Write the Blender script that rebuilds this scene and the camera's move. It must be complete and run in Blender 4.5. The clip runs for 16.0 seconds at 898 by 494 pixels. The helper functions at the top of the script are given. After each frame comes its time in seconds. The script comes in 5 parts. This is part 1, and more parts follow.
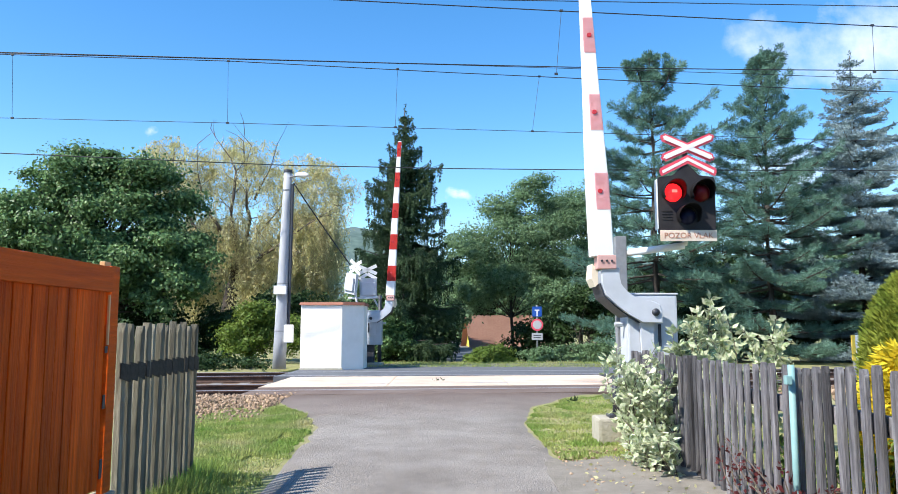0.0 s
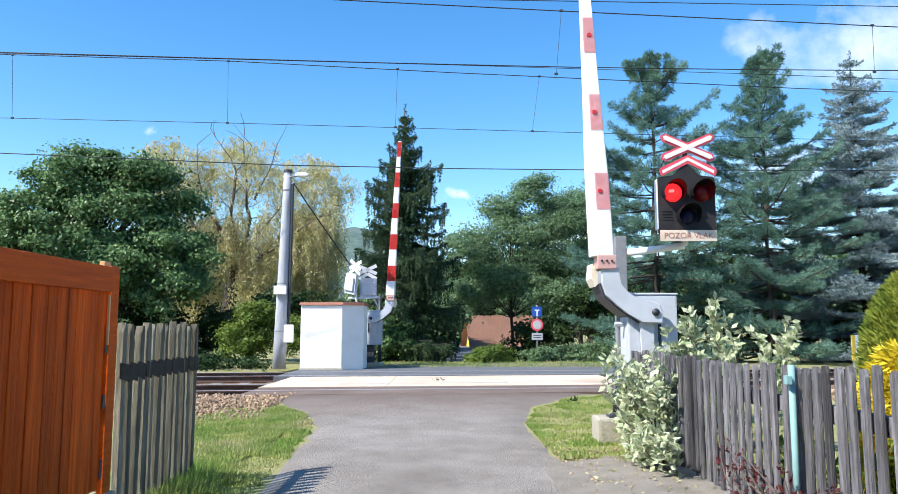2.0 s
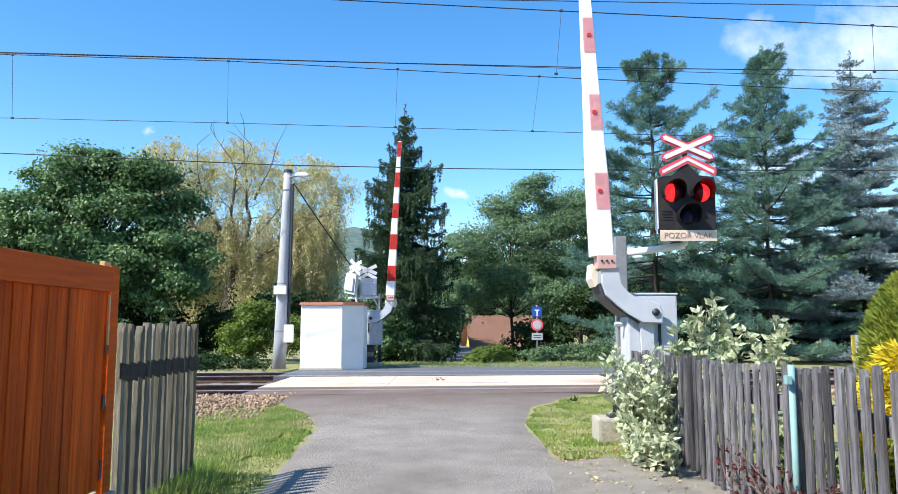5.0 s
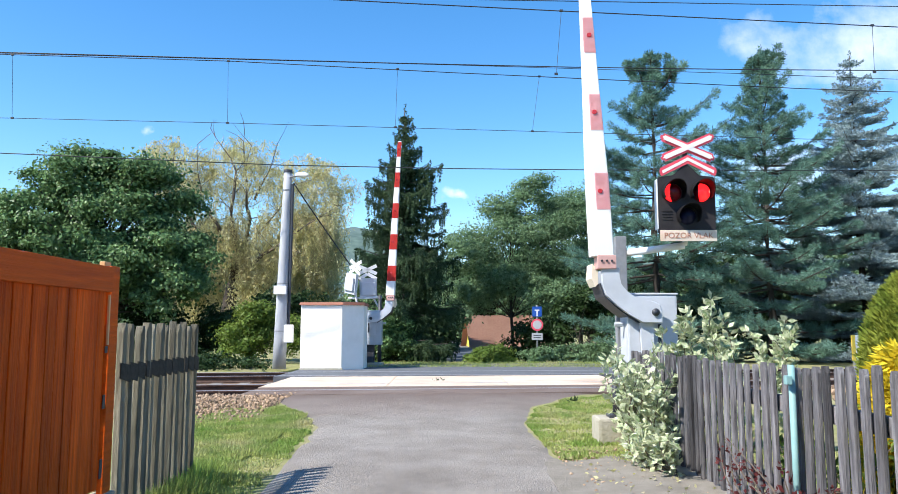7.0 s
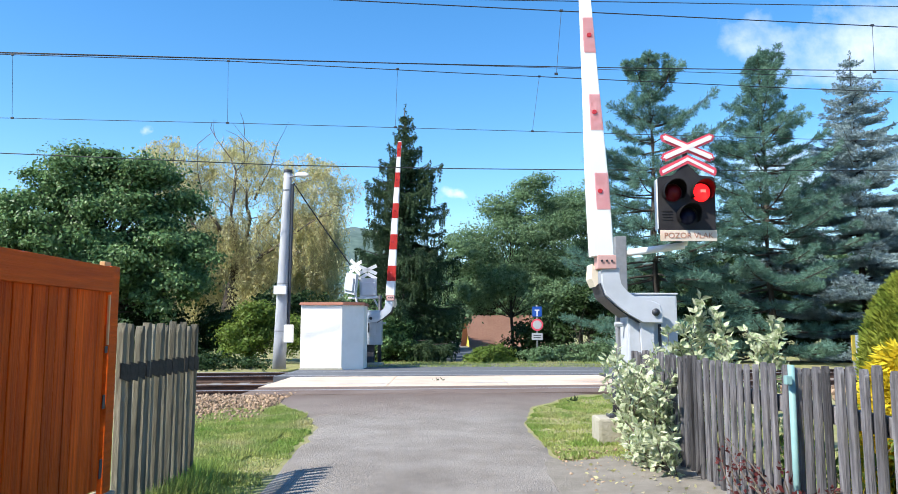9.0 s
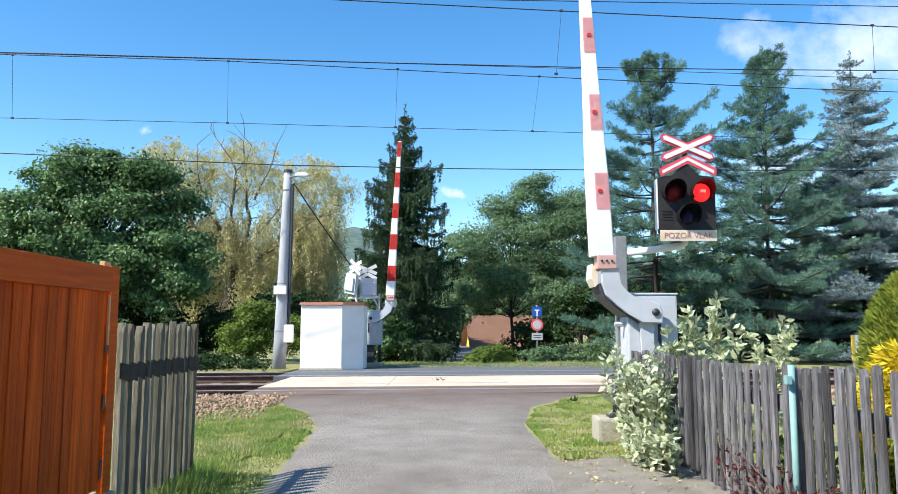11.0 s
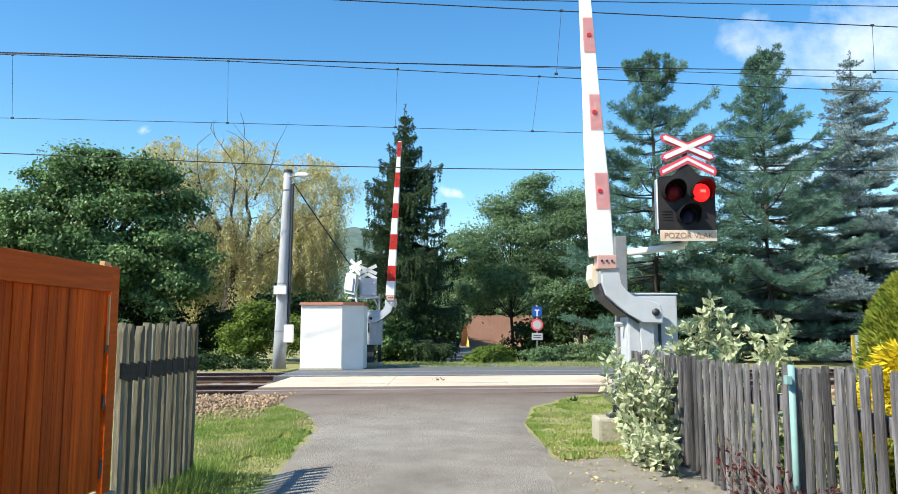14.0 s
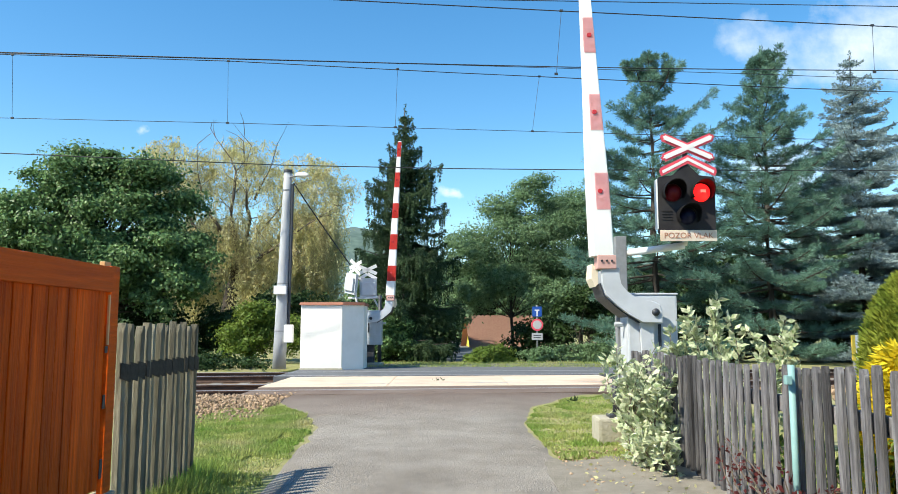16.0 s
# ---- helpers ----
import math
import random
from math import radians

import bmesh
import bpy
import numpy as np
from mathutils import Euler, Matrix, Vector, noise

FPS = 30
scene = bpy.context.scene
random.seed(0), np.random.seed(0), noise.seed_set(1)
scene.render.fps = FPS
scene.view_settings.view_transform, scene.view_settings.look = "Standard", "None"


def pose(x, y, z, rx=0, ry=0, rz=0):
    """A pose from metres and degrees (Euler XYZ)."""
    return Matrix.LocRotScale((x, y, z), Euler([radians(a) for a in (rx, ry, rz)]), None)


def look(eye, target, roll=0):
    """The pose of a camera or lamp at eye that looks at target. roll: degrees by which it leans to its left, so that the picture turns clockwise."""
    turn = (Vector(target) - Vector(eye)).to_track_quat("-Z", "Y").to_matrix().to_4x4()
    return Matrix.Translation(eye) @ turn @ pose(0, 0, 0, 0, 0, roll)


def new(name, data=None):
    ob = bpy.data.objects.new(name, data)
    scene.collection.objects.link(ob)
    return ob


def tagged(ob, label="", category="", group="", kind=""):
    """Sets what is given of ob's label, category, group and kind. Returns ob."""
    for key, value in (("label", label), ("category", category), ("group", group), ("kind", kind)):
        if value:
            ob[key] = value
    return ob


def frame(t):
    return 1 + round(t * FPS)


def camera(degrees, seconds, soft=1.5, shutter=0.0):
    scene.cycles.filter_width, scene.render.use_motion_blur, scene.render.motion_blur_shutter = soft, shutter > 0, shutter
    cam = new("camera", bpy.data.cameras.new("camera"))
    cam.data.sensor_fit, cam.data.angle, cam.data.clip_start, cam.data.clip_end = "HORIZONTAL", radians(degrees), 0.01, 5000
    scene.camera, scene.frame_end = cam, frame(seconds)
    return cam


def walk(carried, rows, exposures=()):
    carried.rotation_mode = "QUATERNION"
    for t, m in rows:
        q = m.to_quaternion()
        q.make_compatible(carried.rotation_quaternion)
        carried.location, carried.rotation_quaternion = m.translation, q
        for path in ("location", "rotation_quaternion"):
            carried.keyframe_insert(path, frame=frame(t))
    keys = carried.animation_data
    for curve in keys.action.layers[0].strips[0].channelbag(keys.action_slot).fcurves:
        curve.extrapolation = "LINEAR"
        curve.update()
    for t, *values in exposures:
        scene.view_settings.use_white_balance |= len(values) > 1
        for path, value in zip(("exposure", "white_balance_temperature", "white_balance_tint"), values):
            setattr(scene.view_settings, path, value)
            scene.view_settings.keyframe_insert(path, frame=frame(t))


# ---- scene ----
cam = camera(62.0, 16.0, soft=0.85)
EYE = pose(0.0, 0.0, 1.2, 96.21, 0.0, 0.0)
walk(cam, [(0.0, EYE), (16.0, EYE)], exposures=[(0.0, 0.72, 6350, 10), (4.2, 0.72, 6350, 10), (9.0, 0.70, 6380, 9), (12.0, 0.65, 6650, 6), (16.0, 0.64, 6950, 3)])

# ---- world and sun ----
SUN_FROM = Vector((-0.83, -0.50, 1.0)).normalized()
world = bpy.data.worlds.new("summer_sky")
scene.world = world
world.use_nodes = True
wn, wl = world.node_tree.nodes, world.node_tree.links
sky = wn.new("ShaderNodeTexSky")
sky.sky_type = "NISHITA"
sky.sun_disc = False
sky.sun_elevation = math.asin(SUN_FROM.z)
sky.sun_rotation = math.atan2(SUN_FROM.x, SUN_FROM.y)
sky.altitude = 200
sky.air_density = 1.0
sky.dust_density = 0.3
sky.ozone_density = 1.6
vivid = wn.new("ShaderNodeHueSaturation")
vivid.inputs["Saturation"].default_value = 1.35
wl.new(sky.outputs["Color"], vivid.inputs["Color"])
wl.new(vivid.outputs["Color"], wn["Background"].inputs["Color"])
wn["Background"].inputs["Strength"].default_value = 0.155
sun = new("sun", bpy.data.lights.new("sun", "SUN"))
sun.data.energy = 5.0
sun.data.angle = radians(0.7)
sun.data.color = (1.0, 0.95, 0.86)
sun.matrix_world = look(SUN_FROM * 60, (0, 0, 0))


# ---- materials ----
def material(name, a, b, rough=0.7, metal=0.0, scale=6.0, big=0.7, stretch=(1, 1, 1), bump=0.2, fine=60.0,
             dirt=None, spec=0.4, random_tone=0.0, coords="Object", through_light=0.0, island=0.0):
    """Two-scale mottling between a and b, with fine relief and an optional stain colour."""
    m = bpy.data.materials.new(name)
    m.use_nodes = True
    n, l = m.node_tree.nodes, m.node_tree.links
    bsdf = n["Principled BSDF"]
    bsdf.inputs["Roughness"].default_value = rough
    bsdf.inputs["Metallic"].default_value = metal
    bsdf.inputs["Specular IOR Level"].default_value = spec
    tc = n.new("ShaderNodeTexCoord")
    mp = n.new("ShaderNodeMapping")
    mp.inputs["Scale"].default_value = stretch
    l.new(tc.outputs[coords], mp.inputs["Vector"])
    vec = mp.outputs["Vector"]
    if random_tone:
        info = n.new("ShaderNodeObjectInfo")
        off = n.new("ShaderNodeVectorMath")
        off.operation = "SCALE"
        off.inputs["Scale"].default_value = 37.0
        comb = n.new("ShaderNodeCombineXYZ")
        for k in ("X", "Y", "Z"):
            l.new(info.outputs["Random"], comb.inputs[k])
        l.new(comb.outputs[0], off.inputs[0])
        add = n.new("ShaderNodeVectorMath")
        l.new(vec, add.inputs[0])
        l.new(off.outputs[0], add.inputs[1])
        vec = add.outputs[0]

    def noise_tex(s, detail=5.0):
        t = n.new("ShaderNodeTexNoise")
        t.inputs["Scale"].default_value = s
        t.inputs["Detail"].default_value = detail
        t.inputs["Roughness"].default_value = 0.6
        l.new(vec, t.inputs["Vector"])
        return t

    def mix(fac, c0, c1):
        x = n.new("ShaderNodeMix")
        x.data_type = "RGBA"
        for sock, v in ((x.inputs[0], fac), (x.inputs[6], c0), (x.inputs[7], c1)):
            if isinstance(v, bpy.types.NodeSocket):
                l.new(v, sock)
            elif sock.type == "RGBA":
                sock.default_value = (*v, 1)
            else:
                sock.default_value = v
        return x.outputs[2]

    def ramp(src, lo, hi):
        r = n.new("ShaderNodeMapRange")
        r.inputs["From Min"].default_value, r.inputs["From Max"].default_value = lo, hi
        l.new(src, r.inputs["Value"])
        return r.outputs[0]

    grain = noise_tex(scale)
    col = mix(ramp(grain.outputs["Fac"], 0.3, 0.7), a, b)
    if dirt:
        col = mix(ramp(noise_tex(big, 6.0).outputs["Fac"], 0.48, 0.78), col, dirt)
    if random_tone or island:
        src = n.new("ShaderNodeNewGeometry").outputs["Random Per Island"] if island else info.outputs["Random"]
        hsv = n.new("ShaderNodeHueSaturation")
        amount = island or random_tone
        r = n.new("ShaderNodeMapRange")
        r.inputs["To Min"].default_value, r.inputs["To Max"].default_value = 1 - amount, 1 + amount
        l.new(src, r.inputs["Value"])
        l.new(r.outputs[0], hsv.inputs["Value"])
        l.new(col, hsv.inputs["Color"])
        col = hsv.outputs["Color"]
    l.new(col, bsdf.inputs["Base Color"])
    if bump:
        bp = n.new("ShaderNodeBump")
        bp.inputs["Strength"].default_value = bump
        bp.inputs["Distance"].default_value = 0.02
        l.new(noise_tex(fine, 4.0).outputs["Fac"], bp.inputs["Height"])
        l.new(bp.outputs["Normal"], bsdf.inputs["Normal"])
    if through_light:
        tr = n.new("ShaderNodeBsdfTranslucent")
        l.new(col, tr.inputs["Color"])
        ms = n.new("ShaderNodeMixShader")
        ms.inputs[0].default_value = through_light
        l.new(bsdf.outputs[0], ms.inputs[1])
        l.new(tr.outputs[0], ms.inputs[2])
        l.new(ms.outputs[0], n["Material Output"].inputs["Surface"])
    return m


def glow(name, color, strength):
    m = bpy.data.materials.new(name)
    m.use_nodes = True
    b = m.node_tree.nodes["Principled BSDF"]
    b.inputs["Base Color"].default_value = (*color, 1)
    b.inputs["Emission Color"].default_value = (*color, 1)
    b.inputs["Emission Strength"].default_value = strength
    b.inputs["Roughness"].default_value = 0.25
    return m


def leaf_material(name, a, b, light=0.3, rough=0.5, scale=1.2, island=0.35):
    return material(name, a, b, rough, scale=scale, bump=0.0, through_light=light, island=island, spec=0.18)


ASPHALT = material("asphalt", (0.22, 0.192, 0.165), (0.325, 0.288, 0.252), 0.88, scale=1.4, big=0.45, bump=0.8, fine=120, dirt=(0.42, 0.378, 0.335), spec=0.25)
ASPHALT_DARK = material("asphalt_rusty", (0.15, 0.105, 0.085), (0.20, 0.15, 0.125), 0.88, scale=1.5, big=0.5, bump=0.5, fine=110, dirt=(0.22, 0.18, 0.155), spec=0.25)
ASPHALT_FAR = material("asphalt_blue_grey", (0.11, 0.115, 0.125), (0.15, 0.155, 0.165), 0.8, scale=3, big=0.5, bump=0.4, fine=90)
SLAB = material("concrete_slab", (0.60, 0.46, 0.35), (0.68, 0.55, 0.44), 0.85, scale=2, big=0.8, bump=0.3, fine=70, dirt=(0.46, 0.33, 0.24), random_tone=0.05)
GRASS_GROUND = material("grass_ground", (0.19, 0.21, 0.06), (0.30, 0.27, 0.12), 0.95, scale=4, big=0.6, bump=0.6, fine=40, dirt=(0.40, 0.33, 0.22))
DIRT = material("dirt", (0.20, 0.175, 0.14), (0.28, 0.25, 0.21), 0.95, scale=5, big=1.2, bump=0.7, fine=50, dirt=(0.15, 0.13, 0.10))
BALLAST = material("ballast", (0.12, 0.075, 0.045), (0.26, 0.18, 0.12), 0.95, scale=18, big=1.0, bump=1.0, fine=25, dirt=(0.15, 0.09, 0.05))
STONE = material("ballast_stone", (0.23, 0.145, 0.085), (0.42, 0.30, 0.20), 0.9, scale=9, bump=0.4, island=0.55)
RAIL = material("rail_steel", (0.05, 0.03, 0.024), (0.10, 0.055, 0.038), 0.75, metal=0.1, scale=8, bump=0.3)
RAIL_TOP = material("rail_polished", (0.36, 0.34, 0.35), (0.48, 0.46, 0.47), 0.4, metal=0.6, scale=8, bump=0.05)
SLEEPER = material("sleeper", (0.22, 0.19, 0.16), (0.30, 0.27, 0.23), 0.9, scale=7, bump=0.4, random_tone=0.2)
GATE_WOOD = material("gate_wood", (0.45, 0.050, 0.004), (0.84, 0.140, 0.008), 0.5, scale=5.0, big=1.5, stretch=(9, 9, 0.4), bump=0.4, fine=22, dirt=(0.26, 0.026, 0.003), random_tone=0.22, spec=0.12)
GATE_TOP = material("gate_frame_wood", (0.50, 0.072, 0.005), (0.72, 0.12, 0.008), 0.5, scale=5.0, stretch=(9, 0.4, 9), bump=0.3, fine=22, random_tone=0.10, spec=0.12)
GREY_WOOD = material("weathered_wood", (0.13, 0.115, 0.08), (0.33, 0.30, 0.225), 0.9, scale=5, big=1.3, stretch=(9, 9, 0.8), bump=0.6, fine=30, dirt=(0.06, 0.055, 0.04), random_tone=0.35, spec=0.2)
DARK_WOOD = material("dark_weathered_wood", (0.065, 0.06, 0.066), (0.26, 0.248, 0.255), 0.9, scale=5, big=1.0, stretch=(9, 9, 0.8), bump=0.6, fine=30, dirt=(0.035, 0.03, 0.03), random_tone=0.6, spec=0.2)
# near-black rail wood: the shadow along the fence rail is put into the colour
BLACK_WOOD = material("shadow_dark_rail", (0.028, 0.024, 0.018), (0.058, 0.050, 0.038), 0.8, scale=6, stretch=(5, 1, 5), bump=0.4)
PALE_WOOD = material("sawn_wood", (0.62, 0.36, 0.16), (0.70, 0.44, 0.2), 0.6, scale=6, stretch=(6, 6, 1), bump=0.1)
WHITE_PAINT = material("white_paint", (0.80, 0.79, 0.78), (0.86, 0.85, 0.84), 0.45, scale=2.5, big=1.0, bump=0.06, fine=30, dirt=(0.74, 0.72, 0.69))
# red foil paled to pink: overexposure by the sun is put into the colour
BAND_OVEREXPOSED = material("overexposed_red_foil", (0.93, 0.49, 0.50), (0.95, 0.55, 0.56), 0.4, scale=3, bump=0.05)
BAND_RED = material("red_foil", (0.72, 0.05, 0.04), (0.80, 0.08, 0.06), 0.4, scale=3, bump=0.05)
RED_DOT = material("red_reflector", (0.50, 0.03, 0.04), (0.58, 0.05, 0.05), 0.2, scale=12, bump=0.1)
GREY_STEEL = material("grey_painted_steel", (0.48, 0.50, 0.54), (0.58, 0.60, 0.645), 0.5, scale=3, big=1.0, bump=0.1, dirt=(0.40, 0.41, 0.43))
GALV = material("galvanised_steel", (0.22, 0.225, 0.24), (0.30, 0.305, 0.32), 0.6, metal=0.2, scale=10, big=1.0, bump=0.15)
DARK_STEEL = material("dark_steel", (0.03, 0.032, 0.04), (0.055, 0.058, 0.07), 0.5, scale=5, bump=0.15)
PINK_STEEL = material("faded_collar", (0.55, 0.31, 0.27), (0.64, 0.38, 0.34), 0.6, scale=8, bump=0.2)
CREAM = material("cream_plate", (0.72, 0.62, 0.48), (0.80, 0.70, 0.56), 0.6, scale=5, bump=0.1)
SIGNAL_BLACK = material("signal_black", (0.022, 0.020, 0.022), (0.036, 0.033, 0.036), 0.6, scale=6, big=2, bump=0.12, dirt=(0.05, 0.045, 0.042), spec=0.2)
HOOD_BLACK = material("hood_black", (0.007, 0.0065, 0.008), (0.012, 0.011, 0.012), 0.6, scale=6, bump=0.1, spec=0.2)
SIGN_WHITE = material("sign_white", (0.78, 0.73, 0.73), (0.84, 0.79, 0.79), 0.4, scale=4, bump=0.03)
# sign white greyed down: the tree shade over the signs is put into the colour
SIGN_WHITE_SHADED = material("shaded_sign_white", (0.40, 0.40, 0.41), (0.48, 0.48, 0.49), 0.5, scale=4, bump=0.03)
SIGN_RED = material("sign_red", (0.68, 0.07, 0.11), (0.76, 0.10, 0.13), 0.4, scale=4, bump=0.03)
PLATE = material("stained_plate", (0.70, 0.58, 0.47), (0.76, 0.66, 0.57), 0.5, scale=5, big=3.0, bump=0.05, dirt=(0.60, 0.35, 0.18))
LETTER = material("faded_letter", (0.42, 0.17, 0.10), (0.50, 0.22, 0.13), 0.6, scale=20, bump=0)
LENS_DARK = material("dark_red_lens", (0.10, 0.002, 0.006), (0.15, 0.004, 0.01), 0.3, scale=30, bump=0.3, fine=45, spec=0.25)
LENS_BLUE = material("dark_lens", (0.006, 0.008, 0.03), (0.01, 0.012, 0.05), 0.35, scale=20, bump=0.1, spec=0.2)
LENS_LIT = glow("lit_red_lens", (1.0, 0.012, 0.015), 1.6)
LENS_CORE = glow("lit_red_filament", (1.0, 0.11, 0.085), 1.8)
PLASTER = material("white_plaster", (0.82, 0.79, 0.74), (0.87, 0.84, 0.80), 0.85, scale=2, big=0.8, bump=0.15, fine=60, dirt=(0.70, 0.67, 0.62))
HUT_ROOF = material("rusty_roof_sheet", (0.30, 0.11, 0.07), (0.38, 0.16, 0.10), 0.7, scale=4, bump=0.2)
POLE_CONCRETE = material("pole_concrete", (0.34, 0.35, 0.38), (0.44, 0.45, 0.48), 0.8, scale=5, big=0.8, stretch=(1, 1, 0.3), bump=0.2, dirt=(0.27, 0.27, 0.29))
WIRE = material("wire", (0.02, 0.022, 0.03), (0.035, 0.038, 0.045), 0.6, scale=4, bump=0)
BARK = material("bark", (0.10, 0.075, 0.055), (0.18, 0.14, 0.11), 0.95, scale=5, stretch=(4, 4, 0.8), bump=0.8, fine=12)
BARK_DARK = material("dark_bark", (0.045, 0.037, 0.03), (0.085, 0.07, 0.06), 0.95, scale=5, stretch=(4, 4, 0.8), bump=0.8, fine=12)
LEAF_ASH = leaf_material("ash_leaf", (0.075, 0.15, 0.055), (0.185, 0.285, 0.115), 0.32, 0.38, island=0.5)
LEAF_WILLOW = leaf_material("willow_leaf", (0.43, 0.42, 0.17), (0.70, 0.62, 0.38), 0.45)
LEAF_ROBINIA = leaf_material("robinia_leaf", (0.115, 0.205, 0.10), (0.235, 0.335, 0.175), 0.42)
LEAF_SHRUB = leaf_material("shrub_leaf", (0.10, 0.17, 0.03), (0.19, 0.25, 0.05), 0.35)
# near-black green: the deep shade under trees is put into the leaf colour
LEAF_DARK = leaf_material("shade_darkened_leaf", (0.018, 0.042, 0.014), (0.046, 0.082, 0.026), 0.18)
LEAF_VARIEGATED = leaf_material("variegated_leaf", (0.18, 0.285, 0.095), (0.81, 0.79, 0.59), 0.3, scale=26, island=0.25)
LEAF_THUJA = leaf_material("thuja_leaf", (0.15, 0.22, 0.035), (0.34, 0.36, 0.06), 0.3, scale=4)
LEAF_GOLD = leaf_material("golden_leaf", (0.62, 0.50, 0.03), (0.76, 0.62, 0.06), 0.35, scale=4)
LEAF_RED = leaf_material("barberry_leaf", (0.07, 0.014, 0.018), (0.15, 0.04, 0.035), 0.3, scale=8)
NEEDLE_SPRUCE = leaf_material("spruce_needle", (0.026, 0.058, 0.030), (0.075, 0.115, 0.050), 0.12, 0.55)
NEEDLE_PINE = leaf_material("pine_needle", (0.082, 0.172, 0.132), (0.185, 0.31, 0.232), 0.2, 0.5, island=0.4)
NEEDLE_BLUE = leaf_material("blue_spruce_needle", (0.15, 0.215, 0.225), (0.38, 0.475, 0.50), 0.15, 0.55)
BLADE = material("grass_blade", (0.17, 0.31, 0.05), (0.46, 0.46, 0.17), 0.5, scale=1.6, big=0.85, bump=0.0, dirt=(0.66, 0.54, 0.34), through_light=0.38, island=0.3, spec=0.18)
ROOF_TILE = material("roof_tile", (0.36, 0.19, 0.13), (0.45, 0.26, 0.19), 0.85, scale=9, big=0.6, stretch=(1, 1, 3), bump=0.6, fine=8)
YELLOW_WALL = material("yellow_plaster", (0.80, 0.58, 0.06), (0.86, 0.66, 0.10), 0.85, scale=3, bump=0.1)
HILL = material("wooded_hill", (0.04, 0.075, 0.07), (0.12, 0.17, 0.135), 0.95, scale=0.09, big=0.012, bump=1.0, fine=0.2, dirt=(0.12, 0.16, 0.16))
# sign blue, darkened in colour for the same tree shade
SIGN_BLUE = material("sign_blue", (0.015, 0.07, 0.33), (0.02, 0.09, 0.38), 0.4, scale=4, bump=0)
TEAL = material("teal_pipe_paint", (0.19, 0.36, 0.36), (0.27, 0.43, 0.42), 0.6, scale=7, big=3, bump=0.15, dirt=(0.19, 0.26, 0.26))
MOSSY = material("mossy_concrete", (0.36, 0.33, 0.26), (0.46, 0.42, 0.34), 0.95, scale=6, big=2.0, bump=0.6, fine=30, dirt=(0.24, 0.22, 0.13))
YELLOW_SIGN = material("yellow_marker", (0.78, 0.55, 0.05), (0.84, 0.62, 0.08), 0.5, scale=6, bump=0)


# ---- mesh helpers ----
def link(name, bm, mat, parent=None, label="", smooth=False):
    me = bpy.data.meshes.new(name)
    bmesh.ops.recalc_face_normals(bm, faces=bm.faces)
    bm.to_mesh(me)
    bm.free()
    for m in (mat if isinstance(mat, (list, tuple)) else (mat,)):
        me.materials.append(m)
    if smooth:
        me.shade_smooth()
    ob = new(name, me)
    ob.parent = parent
    if label:
        tagged(ob, label)
    return ob


def part(name, bm, mat, parent, label="", smooth=False):
    """One mesh object under a thing or a part; coordinates in the parent's space."""
    return link(name, bm, mat, parent, label, smooth)


def empty(name, x, y, z, rz=0.0):
    e = new(name)
    e.empty_display_size = 0.2
    e.matrix_basis = pose(x, y, z, 0, 0, rz)
    return e


def box(bm, x0, x1, y0, y1, z0, z1, bevel=0.0):
    r = bmesh.ops.create_cube(bm, size=1.0)
    vs = r["verts"]
    for v in vs:
        v.co = Vector(((x0 + x1) / 2 + v.co.x * (x1 - x0), (y0 + y1) / 2 + v.co.y * (y1 - y0), (z0 + z1) / 2 + v.co.z * (z1 - z0)))
    if bevel:
        edges = list({e for v in vs for e in v.link_edges})
        bmesh.ops.bevel(bm, geom=edges, offset=bevel, segments=2, affect="EDGES", profile=0.6)
    return bm


def tube(bm, p0, p1, r0, r1=None, n=8, caps=True):
    """A tapered round bar from p0 to p1."""
    p0, p1 = Vector(p0), Vector(p1)
    r1 = r0 if r1 is None else r1
    q = (p1 - p0).to_track_quat("Z", "Y")
    rings = []
    for p, r in ((p0, r0), (p1, r1)):
        rings.append([bm.verts.new(p + q @ Vector((r * math.cos(2 * math.pi * k / n), r * math.sin(2 * math.pi * k / n), 0))) for k in range(n)])
    for k in range(n):
        bm.faces.new((rings[0][k], rings[0][(k + 1) % n], rings[1][(k + 1) % n], rings[1][k]))
    if caps:
        bm.faces.new(rings[0][::-1])
        bm.faces.new(rings[1])
    return bm


def polytube(bm, pts, radii, n=8):
    """One smooth bar through several points."""
    pts = [Vector(p) for p in pts]
    rings = []
    for k, p in enumerate(pts):
        d = pts[min(k + 1, len(pts) - 1)] - pts[max(k - 1, 0)]
        q = d.to_track_quat("Z", "Y")
        rings.append([bm.verts.new(p + q @ Vector((radii[k] * math.cos(2 * math.pi * i / n), radii[k] * math.sin(2 * math.pi * i / n), 0))) for i in range(n)])
    for r0, r1 in zip(rings, rings[1:]):
        for i in range(n):
            bm.faces.new((r0[i], r0[(i + 1) % n], r1[(i + 1) % n], r1[i]))
    bm.faces.new(rings[0][::-1])
    bm.faces.new(rings[-1])
    return bm


def prism(bm, outline, y0, y1):
    """An outline in x and z, given thickness along y."""
    a = [bm.verts.new((x, y0, z)) for x, z in outline]
    b = [bm.verts.new((x, y1, z)) for x, z in outline]
    n = len(outline)
    bm.faces.new(a)
    bm.faces.new(b[::-1])
